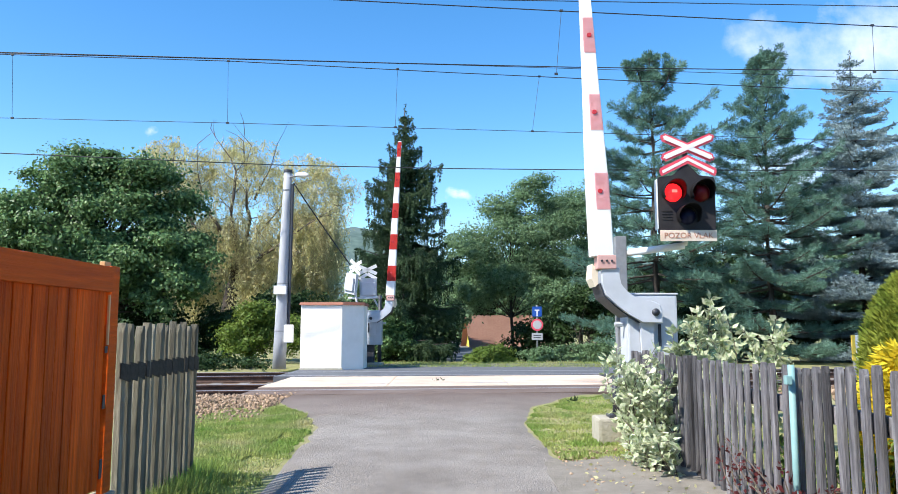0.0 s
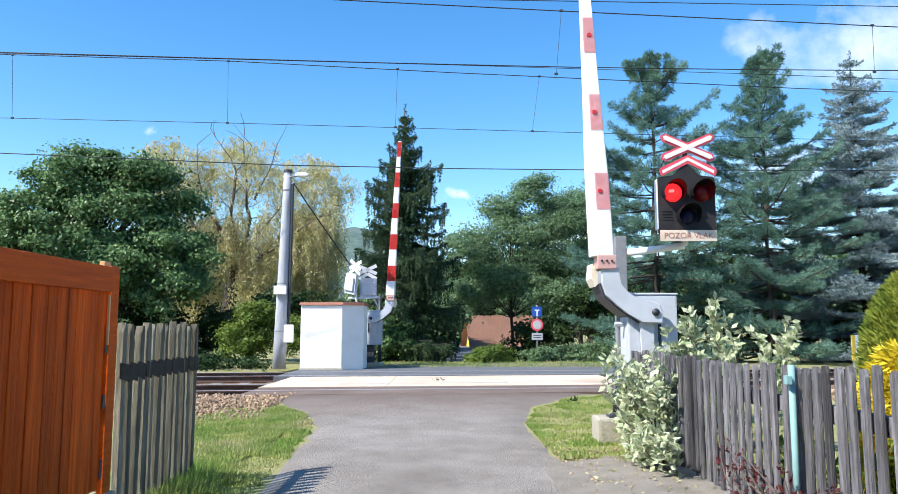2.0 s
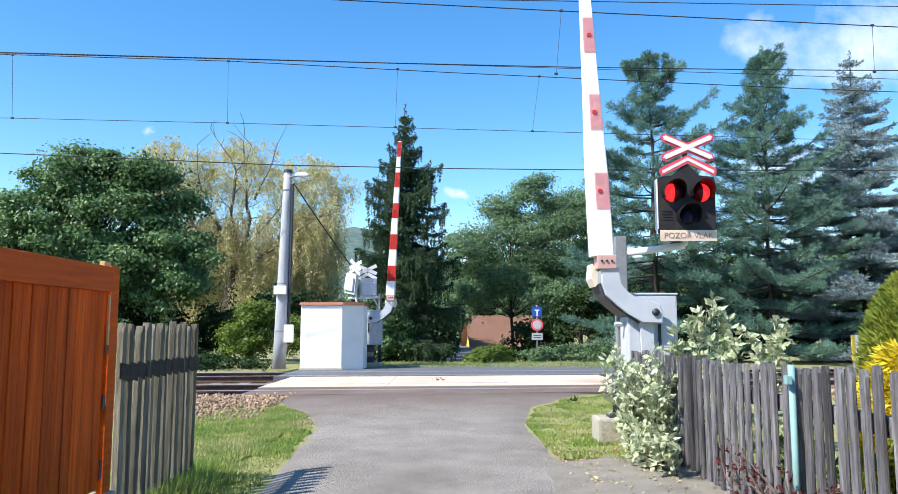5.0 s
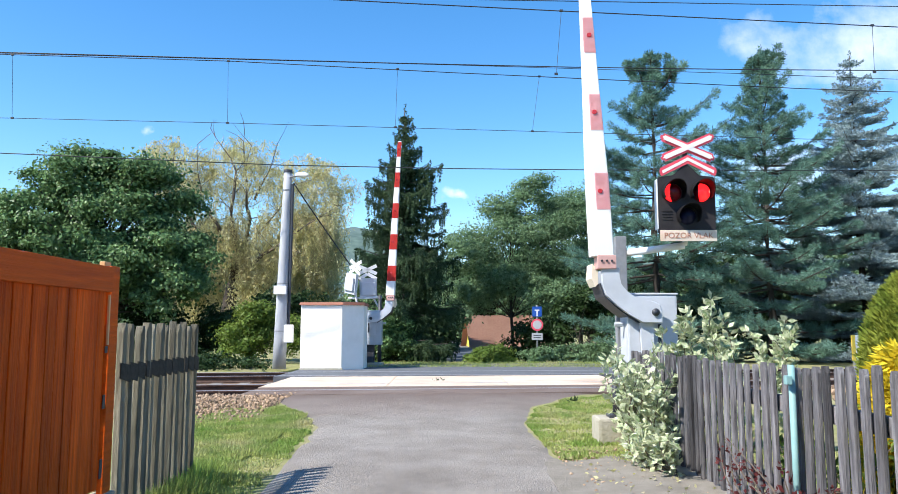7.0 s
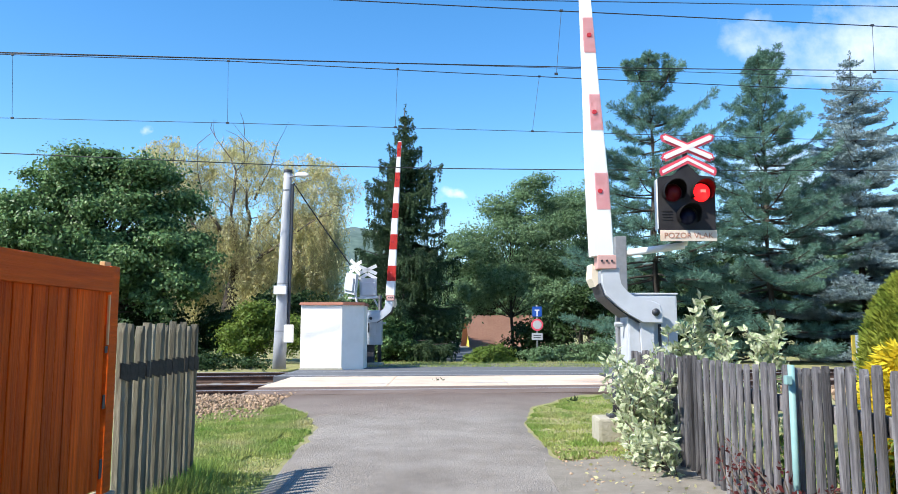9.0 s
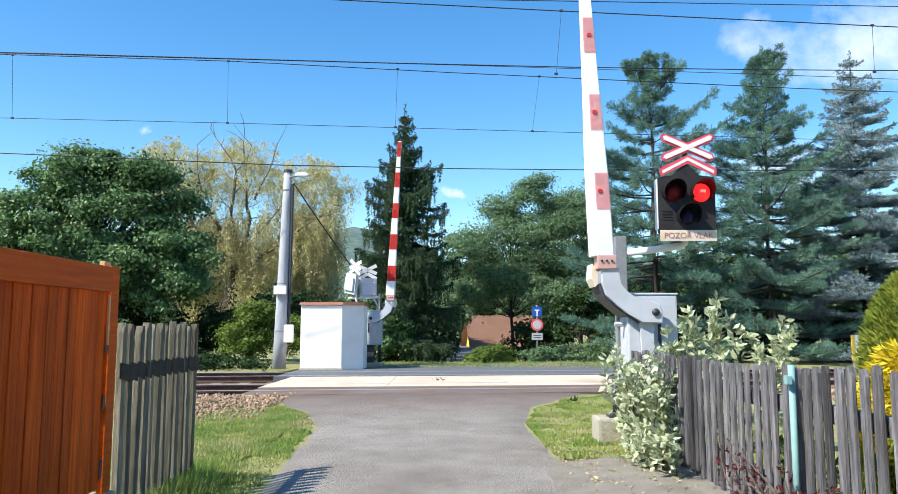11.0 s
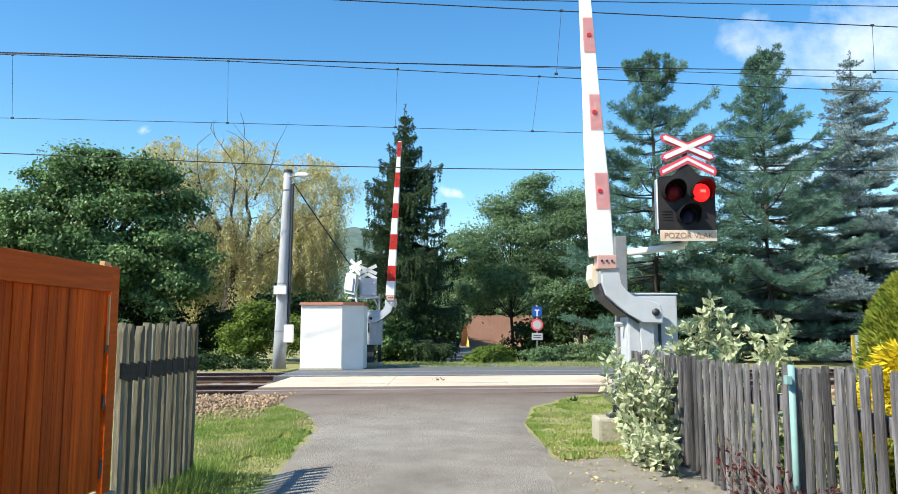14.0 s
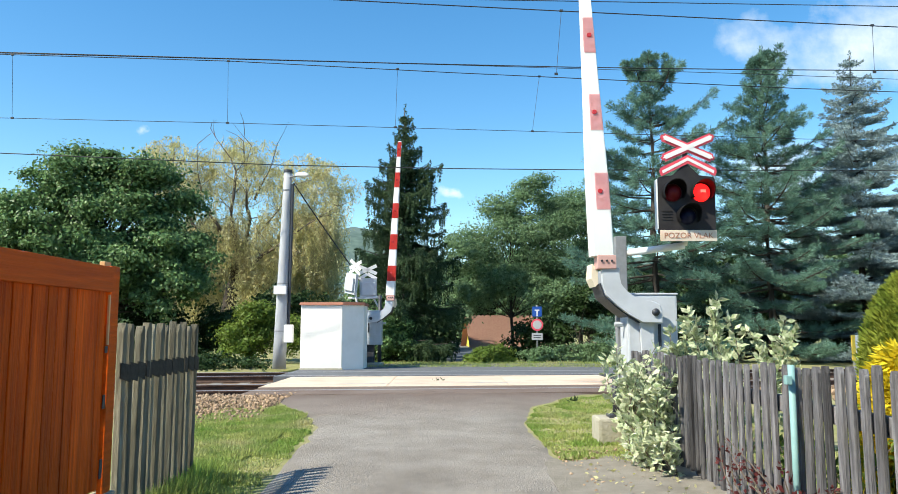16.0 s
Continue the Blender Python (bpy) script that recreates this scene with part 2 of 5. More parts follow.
    for k in range(n):
        bm.faces.new((a[k], b[k], b[(k + 1) % n], a[(k + 1) % n]))
    return bm


def B():
    return bmesh.new()


def grid_mesh(name, xs, ys, height, mat):
    """A sheet over the lines xs and ys, with its height a function of x and y."""
    xs, ys = np.asarray(xs, float), np.asarray(ys, float)
    verts = [(x, y, height(x, y)) for y in ys for x in xs]
    w = len(xs)
    faces = [(j * w + i, j * w + i + 1, (j + 1) * w + i + 1, (j + 1) * w + i) for j in range(len(ys) - 1) for i in range(w - 1)]
    me = bpy.data.meshes.new(name)
    me.from_pydata(verts, [], faces)
    me.materials.append(mat)
    me.shade_smooth()
    return new(name, me)


def cards(name, centre, along, side, mat, parent=None, fold=0.0):
    """Many small pointed leaves: each a folded diamond of two faces at centre, reaching along and to either side."""
    n = len(centre)
    normal = np.cross(along, side)
    normal /= np.linalg.norm(normal, axis=1, keepdims=True) + 1e-9
    lift = normal * np.linalg.norm(side, axis=1, keepdims=True) * fold
    co = np.stack([centre, centre + along * 0.45 + side + lift, centre + along, centre + along * 0.45 - side + lift], 1).reshape(-1, 3)
    me = bpy.data.meshes.new(name)
    me.vertices.add(4 * n)
    me.vertices.foreach_set("co", co.astype(np.float32).ravel())
    idx = np.arange(n)[:, None] * 4
    tri = np.concatenate([idx + [[0, 1, 2]], idx + [[0, 2, 3]]], 1).ravel()
    me.loops.add(6 * n)
    me.loops.foreach_set("vertex_index", tri.astype(np.int32))
    me.polygons.add(2 * n)
    me.polygons.foreach_set("loop_start", (np.arange(2 * n) * 3).astype(np.int32))
    me.update(calc_edges=True)
    me.materials.append(mat)
    ob = new(name, me)
    ob.parent = parent
    return ob


def unit(v):
    return v / (np.linalg.norm(v, axis=1, keepdims=True) + 1e-9)


def leaves(name, centre, out, length, width, mat, parent, rng, spread=0.8, droop=0.2, fold=0.3):
    n = len(centre)
    d = unit(unit(out) + rng.normal(0, spread, (n, 3)) + np.array([0, 0, -droop]))
    s = unit(np.cross(d, rng.normal(0, 1, (n, 3))))
    k = rng.uniform(0.65, 1.25, (n, 1))
    return cards(name, centre, d * length * k, s * width * k, mat, parent, fold)


def facing_leaves(name, centre, face, length, width, mat, parent, rng, wild=0.55, droop=0.25, fold=0.25):
    """Leaves that lie with their blades turned towards face, tips hanging a little."""
    n = len(centre)
    nor = unit(unit(face) + rng.normal(0, wild, (n, 3)))
    d = rng.normal(0, 1, (n, 3)) + np.array([0, 0, -droop * 2])
    d = unit(d - nor * (d * nor).sum(1, keepdims=True))
    s = np.cross(nor, d)
    k = rng.uniform(0.65, 1.3, (n, 1))
    return cards(name, centre - d * length * 0.5, d * length * k, s * width * k, mat, parent, fold)


# ---- trees ----
def broadleaf(name, x, y, z, lobes, clumps, per, leaf, mat, bark, trunk_top, trunk_r, seed, clump_r=0.45, droop=0.25, limb_frac=0.35, flat=0.8):
    """A tapered trunk, limbs to leaf clumps spread through lobes (cx, cy, cz, rx, ry, rz) about the trunk's foot."""
    rng = np.random.default_rng(seed)
    rnd = random.Random(seed)
    tree = empty(name, x, y, z)
    w = np.array([l[3] * l[4] + l[3] * l[5] for l in lobes], float)
    which = rng.choice(len(lobes), clumps, p=w / w.sum())
    L = np.array(lobes, float)
    d = unit(rng.normal(0, 1, (clumps, 3)))
    d[:, 2] = np.where(d[:, 2] < -0.5, -d[:, 2], d[:, 2])
    r = rng.uniform(0.2, 1.3, (clumps, 1)) ** 0.5
    c = L[which, :3] + d * r * L[which, 3:]
    bm = B()
    foot, lean = Vector((0, 0, -0.1)), Vector((rnd.uniform(-.15, .15), rnd.uniform(-.15, .15), 0))
    steps = 6
    axis, bend = [], [foot]
    for k in range(1, steps + 1):
        p = Vector((0, 0, trunk_top * k / steps)) + lean * (k / steps) * 2 + Vector((rnd.uniform(-.06, .06), rnd.uniform(-.06, .06), 0))
        axis.append(p)
        bend.append(p)
    polytube(bm, bend, [trunk_r * (1.25 if k == 0 else 1 - 0.8 * k / steps) for k in range(steps + 1)], 9)
    part("trunk", bm, bark, tree, smooth=True)
    bm = B()
    for q in c[: int(clumps * limb_frac)]:
        q = Vector(q)
        base = min(axis[1:], key=lambda a: abs(a.z - q.z * 0.55))
        mid = base.lerp(q, 0.5) + Vector((rnd.uniform(-.2, .2), rnd.uniform(-.2, .2), rnd.uniform(0.0, .35)))
        r0 = trunk_r * rnd.uniform(0.16, 0.34)
        polytube(bm, (base, mid, q), (r0, r0 * 0.6, r0 * 0.15), 5)
    tagged(part("branchwork", bm, bark, tree), kind="stuff")
    # each clump a loose shell of leaves, fuller above than below
    m = clumps * per
    sz = np.repeat(clump_r * rng.uniform(0.55, 1.7, (clumps, 1)), per, 0)
    dirs = unit(rng.normal(0, 1, (m, 3)))
    low = (dirs[:, 2] < -0.2) & (rng.uniform(0, 1, m) < 0.7)
    dirs[low, 2] *= -1
    pts = np.repeat(c, per, 0) + dirs * sz * rng.uniform(0.2, 1.0, (m, 1)) ** 0.6 * rng.choice([1.0, 1.0, 1.0, 1.45], (m, 1)) * [1.2, 1.2, flat]
    face = dirs + np.array([0, 0, 0.55]) + 0.4 * unit(pts - np.array([0, 0, L[:, 2].mean()]))
    tagged(facing_leaves("crown", pts, face, leaf, leaf * 0.30, mat, tree, rng, 0.55, droop), kind="stuff")
    return tree


def needle_brush(rng, p, q, count, reach):
    """Needles standing off a shoot from p to q, leaning towards its tip: their feet and their ways."""
    t = rng.uniform(0.0, 1.0, (count, 1))
    axis = (q - p) / (np.linalg.norm(q - p) + 1e-9)
    off = rng.normal(0, 1, (count, 3))
    off -= (off @ axis)[:, None] * axis
    off = unit(off) * reach * rng.uniform(0.0, 0.30, (count, 1))
    way = unit(off) * 0.75 + axis * 0.75 + rng.normal(0, 0.18, (count, 3)) + np.array([0, 0, 0.18])
    return p + (q - p) * t + off, way


def conifer_trunk(tree, height, trunk_r, bark, heads=()):
    bm = B()
    polytube(bm, [(0.04 * math.sin(k * 1.7), 0.03 * math.cos(k * 2.3), -0.1 + height * k / 7) for k in range(8)], [trunk_r * (1 - k / 7) + 0.012 for k in range(8)], 9)
    for z, x, top in heads:
        polytube(bm, [(0, 0, z), (x * 0.6, 0, z + (top - z) * 0.4), (x, 0, top)], [0.05, 0.035, 0.01], 6)
    part("trunk", bm, bark, tree, smooth=True)


def pine(name, x, y, z, height, profile, mat, bark, seed, first=0.7, arms=(), heads=(), gap=0.1, needles=56):
    """A pine: open whorls of upswept branches, each a spray of side shoots that end in needle brushes.
    profile: reach against height; arms: single long branches (height, azimuth, length, rise); heads: second leaders."""
    rng = np.random.default_rng(seed)
    tree = empty(name, x, y, z)
    conifer_trunk(tree, height, 0.17, bark, heads)
    bm = B()
    pos, out = [], []
    zs, rs = [p[0] for p in profile], [p[1] for p in profile]

    def limb(base, a, ln, rise, h):
        f = h / height
        d = np.array([math.cos(a), math.sin(a), 0.0])
        side = np.array([-math.sin(a), math.cos(a), 0.0])
        bow = rng.normal(0, 0.10)

        def at(t):
            return base + d * ln * t + side * ln * bow * t * t + np.array([0, 0, ln * (rise * 0.45 * t + rise * 0.55 * t ** 2.2 - 0.10 * (1 - f) * math.sin(math.pi * t))])

        pts = [at(t) for t in (0.0, 0.35, 0.7, 1.0)]
        r = 0.010 + 0.011 * ln
        polytube(bm, pts, [r, r * 0.75, r * 0.5, r * 0.2], 5)
        t = 0.26 if ln > 0.8 else 0.1
        s = 1
        while t < 1.0:
            p = at(t)
            reach = min(0.62, 0.30 * ln + 0.10) * (1.12 - 0.75 * t) * rng.uniform(0.6, 1.25)
            for sgn in (s, -s) if rng.uniform() < 0.7 else (s,):
                q = p + (side * sgn * rng.uniform(0.55, 1.0) + d * rng.uniform(0.45, 0.9)) * reach + np.array([0, 0, reach * rng.uniform(-0.02, 0.42)])
                tube(bm, p, q, 0.007, 0.003, 4, False)
                shoots = [(p + (q - p) * 0.42, q)]
                if reach > 0.3:
                    m = p + (q - p) * 0.55
                    shoots.append((m, m + d * 0.20 + side * sgn * rng.uniform(-0.05, 0.14) + np.array([0, 0, rng.uniform(0.0, 0.16)])))
                for u, v in shoots:
                    tip = v + (v - u) / (np.linalg.norm(v - u) + 1e-9) * 0.05
                    b, w = needle_brush(rng, u, tip, int(needles * rng.uniform(0.7, 1.3)), 0.24)
                    pos.append(b), out.append(w)
            s = -s
            t += rng.uniform(0.15, 0.23) / max(ln, 0.5)
        e = at(1.0)
        b, w = needle_brush(rng, at(0.8), e + (e - at(0.8)) * 0.2, needles * 2, 0.26)
        pos.append(b), out.append(w)

    h = first
    while h < height - 0.25:
        f = h / height
        n = int(round(6 + 3 * (1 - f)))
        a0 = rng.uniform(0, 6.283)
        base_len = float(np.interp(h, zs, rs)) * rng.uniform(0.8, 1.1)
        for k in range(n):
            if rng.uniform() < gap:
                continue
            a = a0 + k * 2 * math.pi / n + rng.normal(0, 0.22)
            hh = h + rng.normal(0, 0.09)
            limb(np.array([0, 0, hh]), a, max(0.16, base_len * rng.uniform(0.58, 1.18)), 0.02 + 0.95 * f ** 2.5 + rng.normal(0, 0.07), hh)
        h += (0.70 - 0.38 * f) * rng.uniform(0.8, 1.2)
    for h, a, ln, rise in arms:
        limb(np.array([0, 0, h]), radians(a), ln, rise, h)
    for zb, xo, top in heads:
        for k in range(9):
            hh = zb + (top - zb) * (0.4 + 0.06 * k)
            limb(np.array([xo * min(1.0, 0.55 + 0.09 * k), 0, hh]), rng.uniform(0, 6.283), rng.uniform(0.16, 0.36), 0.9, hh)
        b, w = needle_brush(rng, np.array([xo * 0.9, 0, top - 0.4]), np.array([xo, 0, top + 0.05]), 90, 0.22)
        pos.append(b), out.append(w)
    for k in range(5):
        b, w = needle_brush(rng, np.array([0, 0, height - 0.9 + 0.18 * k]), np.array([0.06 * math.sin(k * 2.2), 0, height - 0.6 + 0.16 * k]), 48, 0.17 - 0.025 * k)
        pos.append(b), out.append(w)
    tagged(part("branchwork", bm, bark, tree), kind="stuff")
    pos, out = np.concatenate(pos), np.concatenate(out)
    tagged(leaves("foliage", pos, out, 0.145, 0.0082, mat, tree, rng, 0.24, 0.0, 0.2), kind="stuff")
    return tree


def spruce(name, x, y, z, height, profile, mat, bark, seed, first=0.4, weep=1.0, needle=0.075, thin=0.009, whorl=0.5, gap=0.1, fill=1.0):
    """A spruce: tiers of branches that dip and lift at the tip. weep 1 hangs long tassels from them, weep 0 lays flat side twigs."""
    rng = np.random.default_rng(seed)
    tree = empty(name, x, y, z)
    conifer_trunk(tree, height, 0.16, bark)
    bm = B()
    pos, out = [], []
    zs, rs = [p[0] for p in profile], [p[1] for p in profile]
    h = first
    while h < height - 0.15:
        f = h / height
        n = int(round(7 + 4 * (1 - f)))
        a0 = rng.uniform(0, 6.283)
        base_len = float(np.interp(h, zs, rs)) * rng.uniform(0.82, 1.12)
        for k in range(n):
            if rng.uniform() < gap:
                continue
            a = a0 + k * 2 * math.pi / n + rng.normal(0, 0.2)
            ln = max(0.12, base_len * rng.uniform(0.6, 1.15))
            hh = h + rng.normal(0, 0.08)
            d = np.array([math.cos(a), math.sin(a), 0.0])
            side = np.array([-math.sin(a), math.cos(a), 0.0])
            m = max(4, int(ln / 0.085))
            t = np.linspace(0.08, 1.0, m)
            dip = (0.52 * weep + 0.12) * (1.05 - f) - 0.35 * max(0.0, f - 0.72)
            zz = hh + ln * (-dip * t + (0.24 + 0.1 * weep) * t ** 3)
            p = d * (ln * t)[:, None] + np.array([0, 0, 1.0]) * zz[:, None] + side * (rng.normal(0, 0.05) * ln * t ** 2)[:, None]
            r = 0.008 + 0.009 * ln
            polytube(bm, [(0, 0, hh), p[m // 2], p[-1]], [r, r * 0.6, r * 0.2], 5)
            for j in range(m):
                tw = ln * 0.34 * math.sin(math.pi * min(0.96, 0.22 + 0.72 * t[j])) + 0.05
                for sgn in (-1, 1):
                    if rng.uniform() < 0.12:
                        continue
                    reach = tw * rng.uniform(0.5, 1.15)
                    e = p[j] + side * sgn * reach * (1 - 0.35 * weep) + d * reach * 0.55
                    e[2] -= reach * (0.06 + 0.14 * weep)
                    c = max(6, int(fill * (8 + reach * 60)))
                    u = rng.uniform(0.0, 1.0, (c, 1))
                    pos.append(p[j] + (e - p[j]) * u + rng.normal(0, 0.018, (c, 3)))
                    out.append(np.tile(d * 0.5 + side * sgn * 0.5 + np.array([0, 0, 0.25 - 0.6 * weep]), (c, 1)))
                    if weep:
                        drop = rng.uniform(0.18, 0.66) * min(1.0, 0.25 + ln * 0.6) * weep
                        v = p[j] + (e - p[j]) * rng.uniform(0.2, 1.0)
                        c = max(5, int(fill * drop * 62))
                        u = rng.uniform(0.0, 1.0, (c, 1))
                        pos.append(v + np.array([rng.normal(0, 0.05), rng.normal(0, 0.05), -drop]) * u + rng.normal(0, 0.016, (c, 3)) * (1.1 - u))
                        out.append(np.tile([[0, 0, -1.0]], (c, 1)) + d * 0.2)
        h += whorl * rng.uniform(0.8, 1.2) * (0.55 + 0.45 * (1 - f))
    c = 160
    u = rng.uniform(0, 1, (c, 1))
    pos.append(np.concatenate([rng.normal(0, 0.03, (c, 2)) * (1.2 - u), height - 1.0 + 1.1 * u], 1))
    out.append(np.concatenate([rng.normal(0, 0.7, (c, 2)), np.full((c, 1), 0.8)], 1))
    tagged(part("branchwork", bm, bark, tree), kind="stuff")
    pos, out = np.concatenate(pos), np.concatenate(out)
    tagged(leaves("foliage", pos, out, needle, thin, mat, tree, rng, 0.5, 0.0, 0.2), kind="stuff")
    return tree


# ---- ground, road, railway ----
TRACK_SLOPE = 0.108
TRACK_TURN = math.degrees(math.atan(TRACK_SLOPE))


def step01(a, b, v):
    t = min(1.0, max(0.0, (v - a) / (b - a)))
    return t * t * (3 - 2 * t)


def ground_z(x, y):
    yy = y - TRACK_SLOPE * x
    z = 0.085 * step01(10.2, 12.6, yy) - 0.35 * step01(24, 34, yy)
    return z + 0.02 * noise.noise((x * 0.6, y * 0.6, 0)) * step01(1.6, 2.6, abs(x)) * (1 - step01(12.0, 12.6, yy))


ground = grid_mesh("ground", [-1500, -400, -120, -50, -25, *np.arange(-14, 14.1, 0.5), 25, 50, 120, 400, 1500],
                   [-40, -12, -4, *np.arange(0, 10, 0.5), *np.arange(10, 15, 0.125), *np.arange(15, 26, 0.5), 28, 31, 34, 40, 60, 120, 400, 1800], lambda x, y: ground_z(x, y) - 0.012 - 0.26 * step01(12.75, 13.2, y - TRACK_SLOPE * x) * (1 - step01(20.6, 21.4, y - TRACK_SLOPE * x)), GRASS_GROUND)
tagged(ground, "sunlit rough grass ground around the crossing", "ground", kind="structure")

LEFT_EDGE = [(-3, -1.38), (4, -1.42), (5.6, -1.46), (7.4, -1.58), (9.3, -1.68), (10.4, -2.0), (11.5, -2.55), (13.2, -3.35)]
RIGHT_EDGE = [(-3, 0.95), (4, 0.95), (5.6, 0.93), (7.1, 1.08), (8.5, 1.04), (9.7, 1.03), (11.3, 1.33), (12.6, 2.3), (13.9, 3.3)]


def edge_at(edge, y):
    return float(np.interp(y, [e[0] for e in edge], [e[1] for e in edge]))


def lane_material():
    """Grey asphalt that turns rust-brown towards the rails, with an uneven front."""
    m = ASPHALT.copy()
    m.name = "asphalt_lane"
    n, l = m.node_tree.nodes, m.node_tree.links
    bsdf = n["Principled BSDF"]
    base = bsdf.inputs["Base Color"].links[0].from_socket
    tc = n.new("ShaderNodeTexCoord")
    dot = n.new("ShaderNodeVectorMath")
    dot.operation = "DOT_PRODUCT"
    dot.inputs[1].default_value = (-TRACK_SLOPE, 1.0, 0.0)
    l.new(tc.outputs["Object"], dot.inputs[0])
    nz = n.new("ShaderNodeTexNoise")
    nz.inputs["Scale"].default_value, nz.inputs["Detail"].default_value = 0.9, 6
    l.new(tc.outputs["Object"], nz.inputs["Vector"])
    add = n.new("ShaderNodeMath")
    add.operation = "MULTIPLY_ADD"
    add.inputs[1].default_value = 3.0
    l.new(nz.outputs["Fac"], add.inputs[0])
    l.new(dot.outputs["Value"], add.inputs[2])
    r = n.new("ShaderNodeMapRange")
    r.inputs["From Min"].default_value, r.inputs["From Max"].default_value = 11.6, 14.4
    l.new(add.outputs[0], r.inputs["Value"])
    mx = n.new("ShaderNodeMix")
    mx.data_type = "RGBA"
    mx.inputs[7].default_value = (0.17, 0.125, 0.105, 1)
    l.new(r.outputs[0], mx.inputs[0])
    l.new(base, mx.inputs[6])
    l.new(mx.outputs[2], bsdf.inputs["Base Color"])
    return m


def road_mesh():
    rows = []
    ys = np.arange(-3, 14.01, 0.2)
    for k, y in enumerate(ys):
        a = edge_at(LEFT_EDGE, y) + 0.07 * noise.noise((0, y * 2.5, 3)) + 0.04 * noise.noise((0, y * 7, 8))
        b = edge_at(RIGHT_EDGE, y) + 0.07 * noise.noise((5, y * 2.5, 3)) + 0.04 * noise.noise((5, y * 7, 8))
        rows.append([(a + (b - a) * t, y + TRACK_SLOPE * (a + (b - a) * t) * step01(9, 14, y)) for t in np.linspace(0, 1, 13)])
    verts = [(x, y, ground_z(x, y) + 0.006 + 0.012 * (1 - ((i - 6) / 6) ** 2) - (0.03 if i in (0, 12) else 0.0)) for r in rows for i, (x, y) in enumerate(r)]
    faces = [(j * 13 + i, j * 13 + i + 1, (j + 1) * 13 + i + 1, (j + 1) * 13 + i) for j in range(len(rows) - 1) for i in range(12)]
    me = bpy.data.meshes.new("road")
    me.from_pydata(verts, [], faces)
    me.materials.append(lane_material())
    me.shade_smooth()
    return new("road", me)


tagged(road_mesh(), "worn grey asphalt lane leading up to the rails", "road", kind="structure")


def skew_slab(name, d0, d1, x0, x1, z0, z1, mat, taper=0.0):
    """A slab lying along the tracks between the distances d0 and d1."""
    bm = B()
    pts = [(x0, d0), (x1, d0), (x1 - taper, d1), (x0 + taper, d1)]
    lo = [bm.verts.new((x, d + TRACK_SLOPE * x, z0)) for x, d in pts]
    hi = [bm.verts.new((x, d + TRACK_SLOPE * x, z1)) for x, d in pts]
    bm.faces.new(hi)
    bm.faces.new(lo[::-1])
    for k in range(4):
        bm.faces.new((lo[k], lo[(k + 1) % 4], hi[(k + 1) % 4], hi[k]))
    return link(name, bm, mat)


tagged(skew_slab("crossing_asphalt", 12.9, 14.48, -3.5, 3.6, -0.3, 0.104, ASPHALT_DARK), "rust-stained asphalt between the rails", "road", kind="structure")
crossing = empty("crossing_slabs", 0, 0, 0)
tagged(crossing, "pale sandy concrete slabs between the two tracks", "crossing slab", kind="structure")
for k in range(3):
    a, b = -3.55 + k * 2.36, -3.55 + (k + 1) * 2.36 - 0.012
    ob = skew_slab("slab", 14.5, 17.5, a, b, -0.3, 0.108, SLAB)
    ob.parent = crossing
tagged(skew_slab("far_road", 17.66, 23.5, -4.0, 4.6, -0.3, 0.106, ASPHALT_FAR), "blue-grey asphalt beyond the rails", "road", kind="structure")
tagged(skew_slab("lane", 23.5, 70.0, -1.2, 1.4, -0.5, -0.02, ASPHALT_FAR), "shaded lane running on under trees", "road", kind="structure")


def railway(name, d):
    """Two rails, their sleepers and the ballast bed, along the track's line."""
    track = empty(name, 0, d, 0, TRACK_TURN)
    tagged(track, "rusty railway track with polished rail heads", "railway track", "tracks", "structure")
    for s in (-0.7175, 0.7175):
        bm = B()
        prof = [(-0.07, -0.15), (0.07, -0.15), (0.07, -0.135), (0.012, -0.115), (0.012, -0.045), (0.036, -0.03), (0.036, -0.006), (0.028, 0.0), (-0.028, 0.0), (-0.036, -0.006), (-0.036, -0.03), (-0.012, -0.045), (-0.012, -0.115), (-0.07, -0.135)]
        a = [bm.verts.new((-90, s + y, 0.11 + z)) for y, z in prof]
        b = [bm.verts.new((90, s + y, 0.11 + z)) for y, z in prof]
        for k in range(len(prof)):
            f = bm.faces.new((a[k], a[(k + 1) % len(prof)], b[(k + 1) % len(prof)], b[k]))
            if k in (6, 7, 8):
                f.material_index = 1
        part("rail", bm, [RAIL, RAIL_TOP], track)
    bm = B()
    box(bm, -0.13, 0.13, -1.25, 1.25, -0.2, -0.04, 0.02)
    me = link("sleeper", bm, SLEEPER, track).data
    first = [o for o in track.children if o.name.startswith("sleeper")][0]
    first.location = (-24, 0, 0)
    for k in range(1, 80):
        x = -24 + k * 0.62
        if abs(x) < 3.6:
            continue
        ob = new("sleeper", me)
        ob.parent = track
        ob.location = (x, 0, 0)
    for x0, x1 in ((-90, -3.62), (3.75, 90)):
        bm = B()
        prof = [(-2.1, -0.20), (-1.4, -0.055), (1.4, -0.055), (2.1, -0.20)]
        xs = np.linspace(x0, x1, 160)
        rows = [[bm.verts.new((x, y, z + 0.03 * noise.noise((x * 3, y * 3, d)))) for y, z in prof] for x in xs]
        for r0, r1 in zip(rows, rows[1:]):
            for k in range(3):
                bm.faces.new((r0[k], r0[k + 1], r1[k + 1], r1[k]))
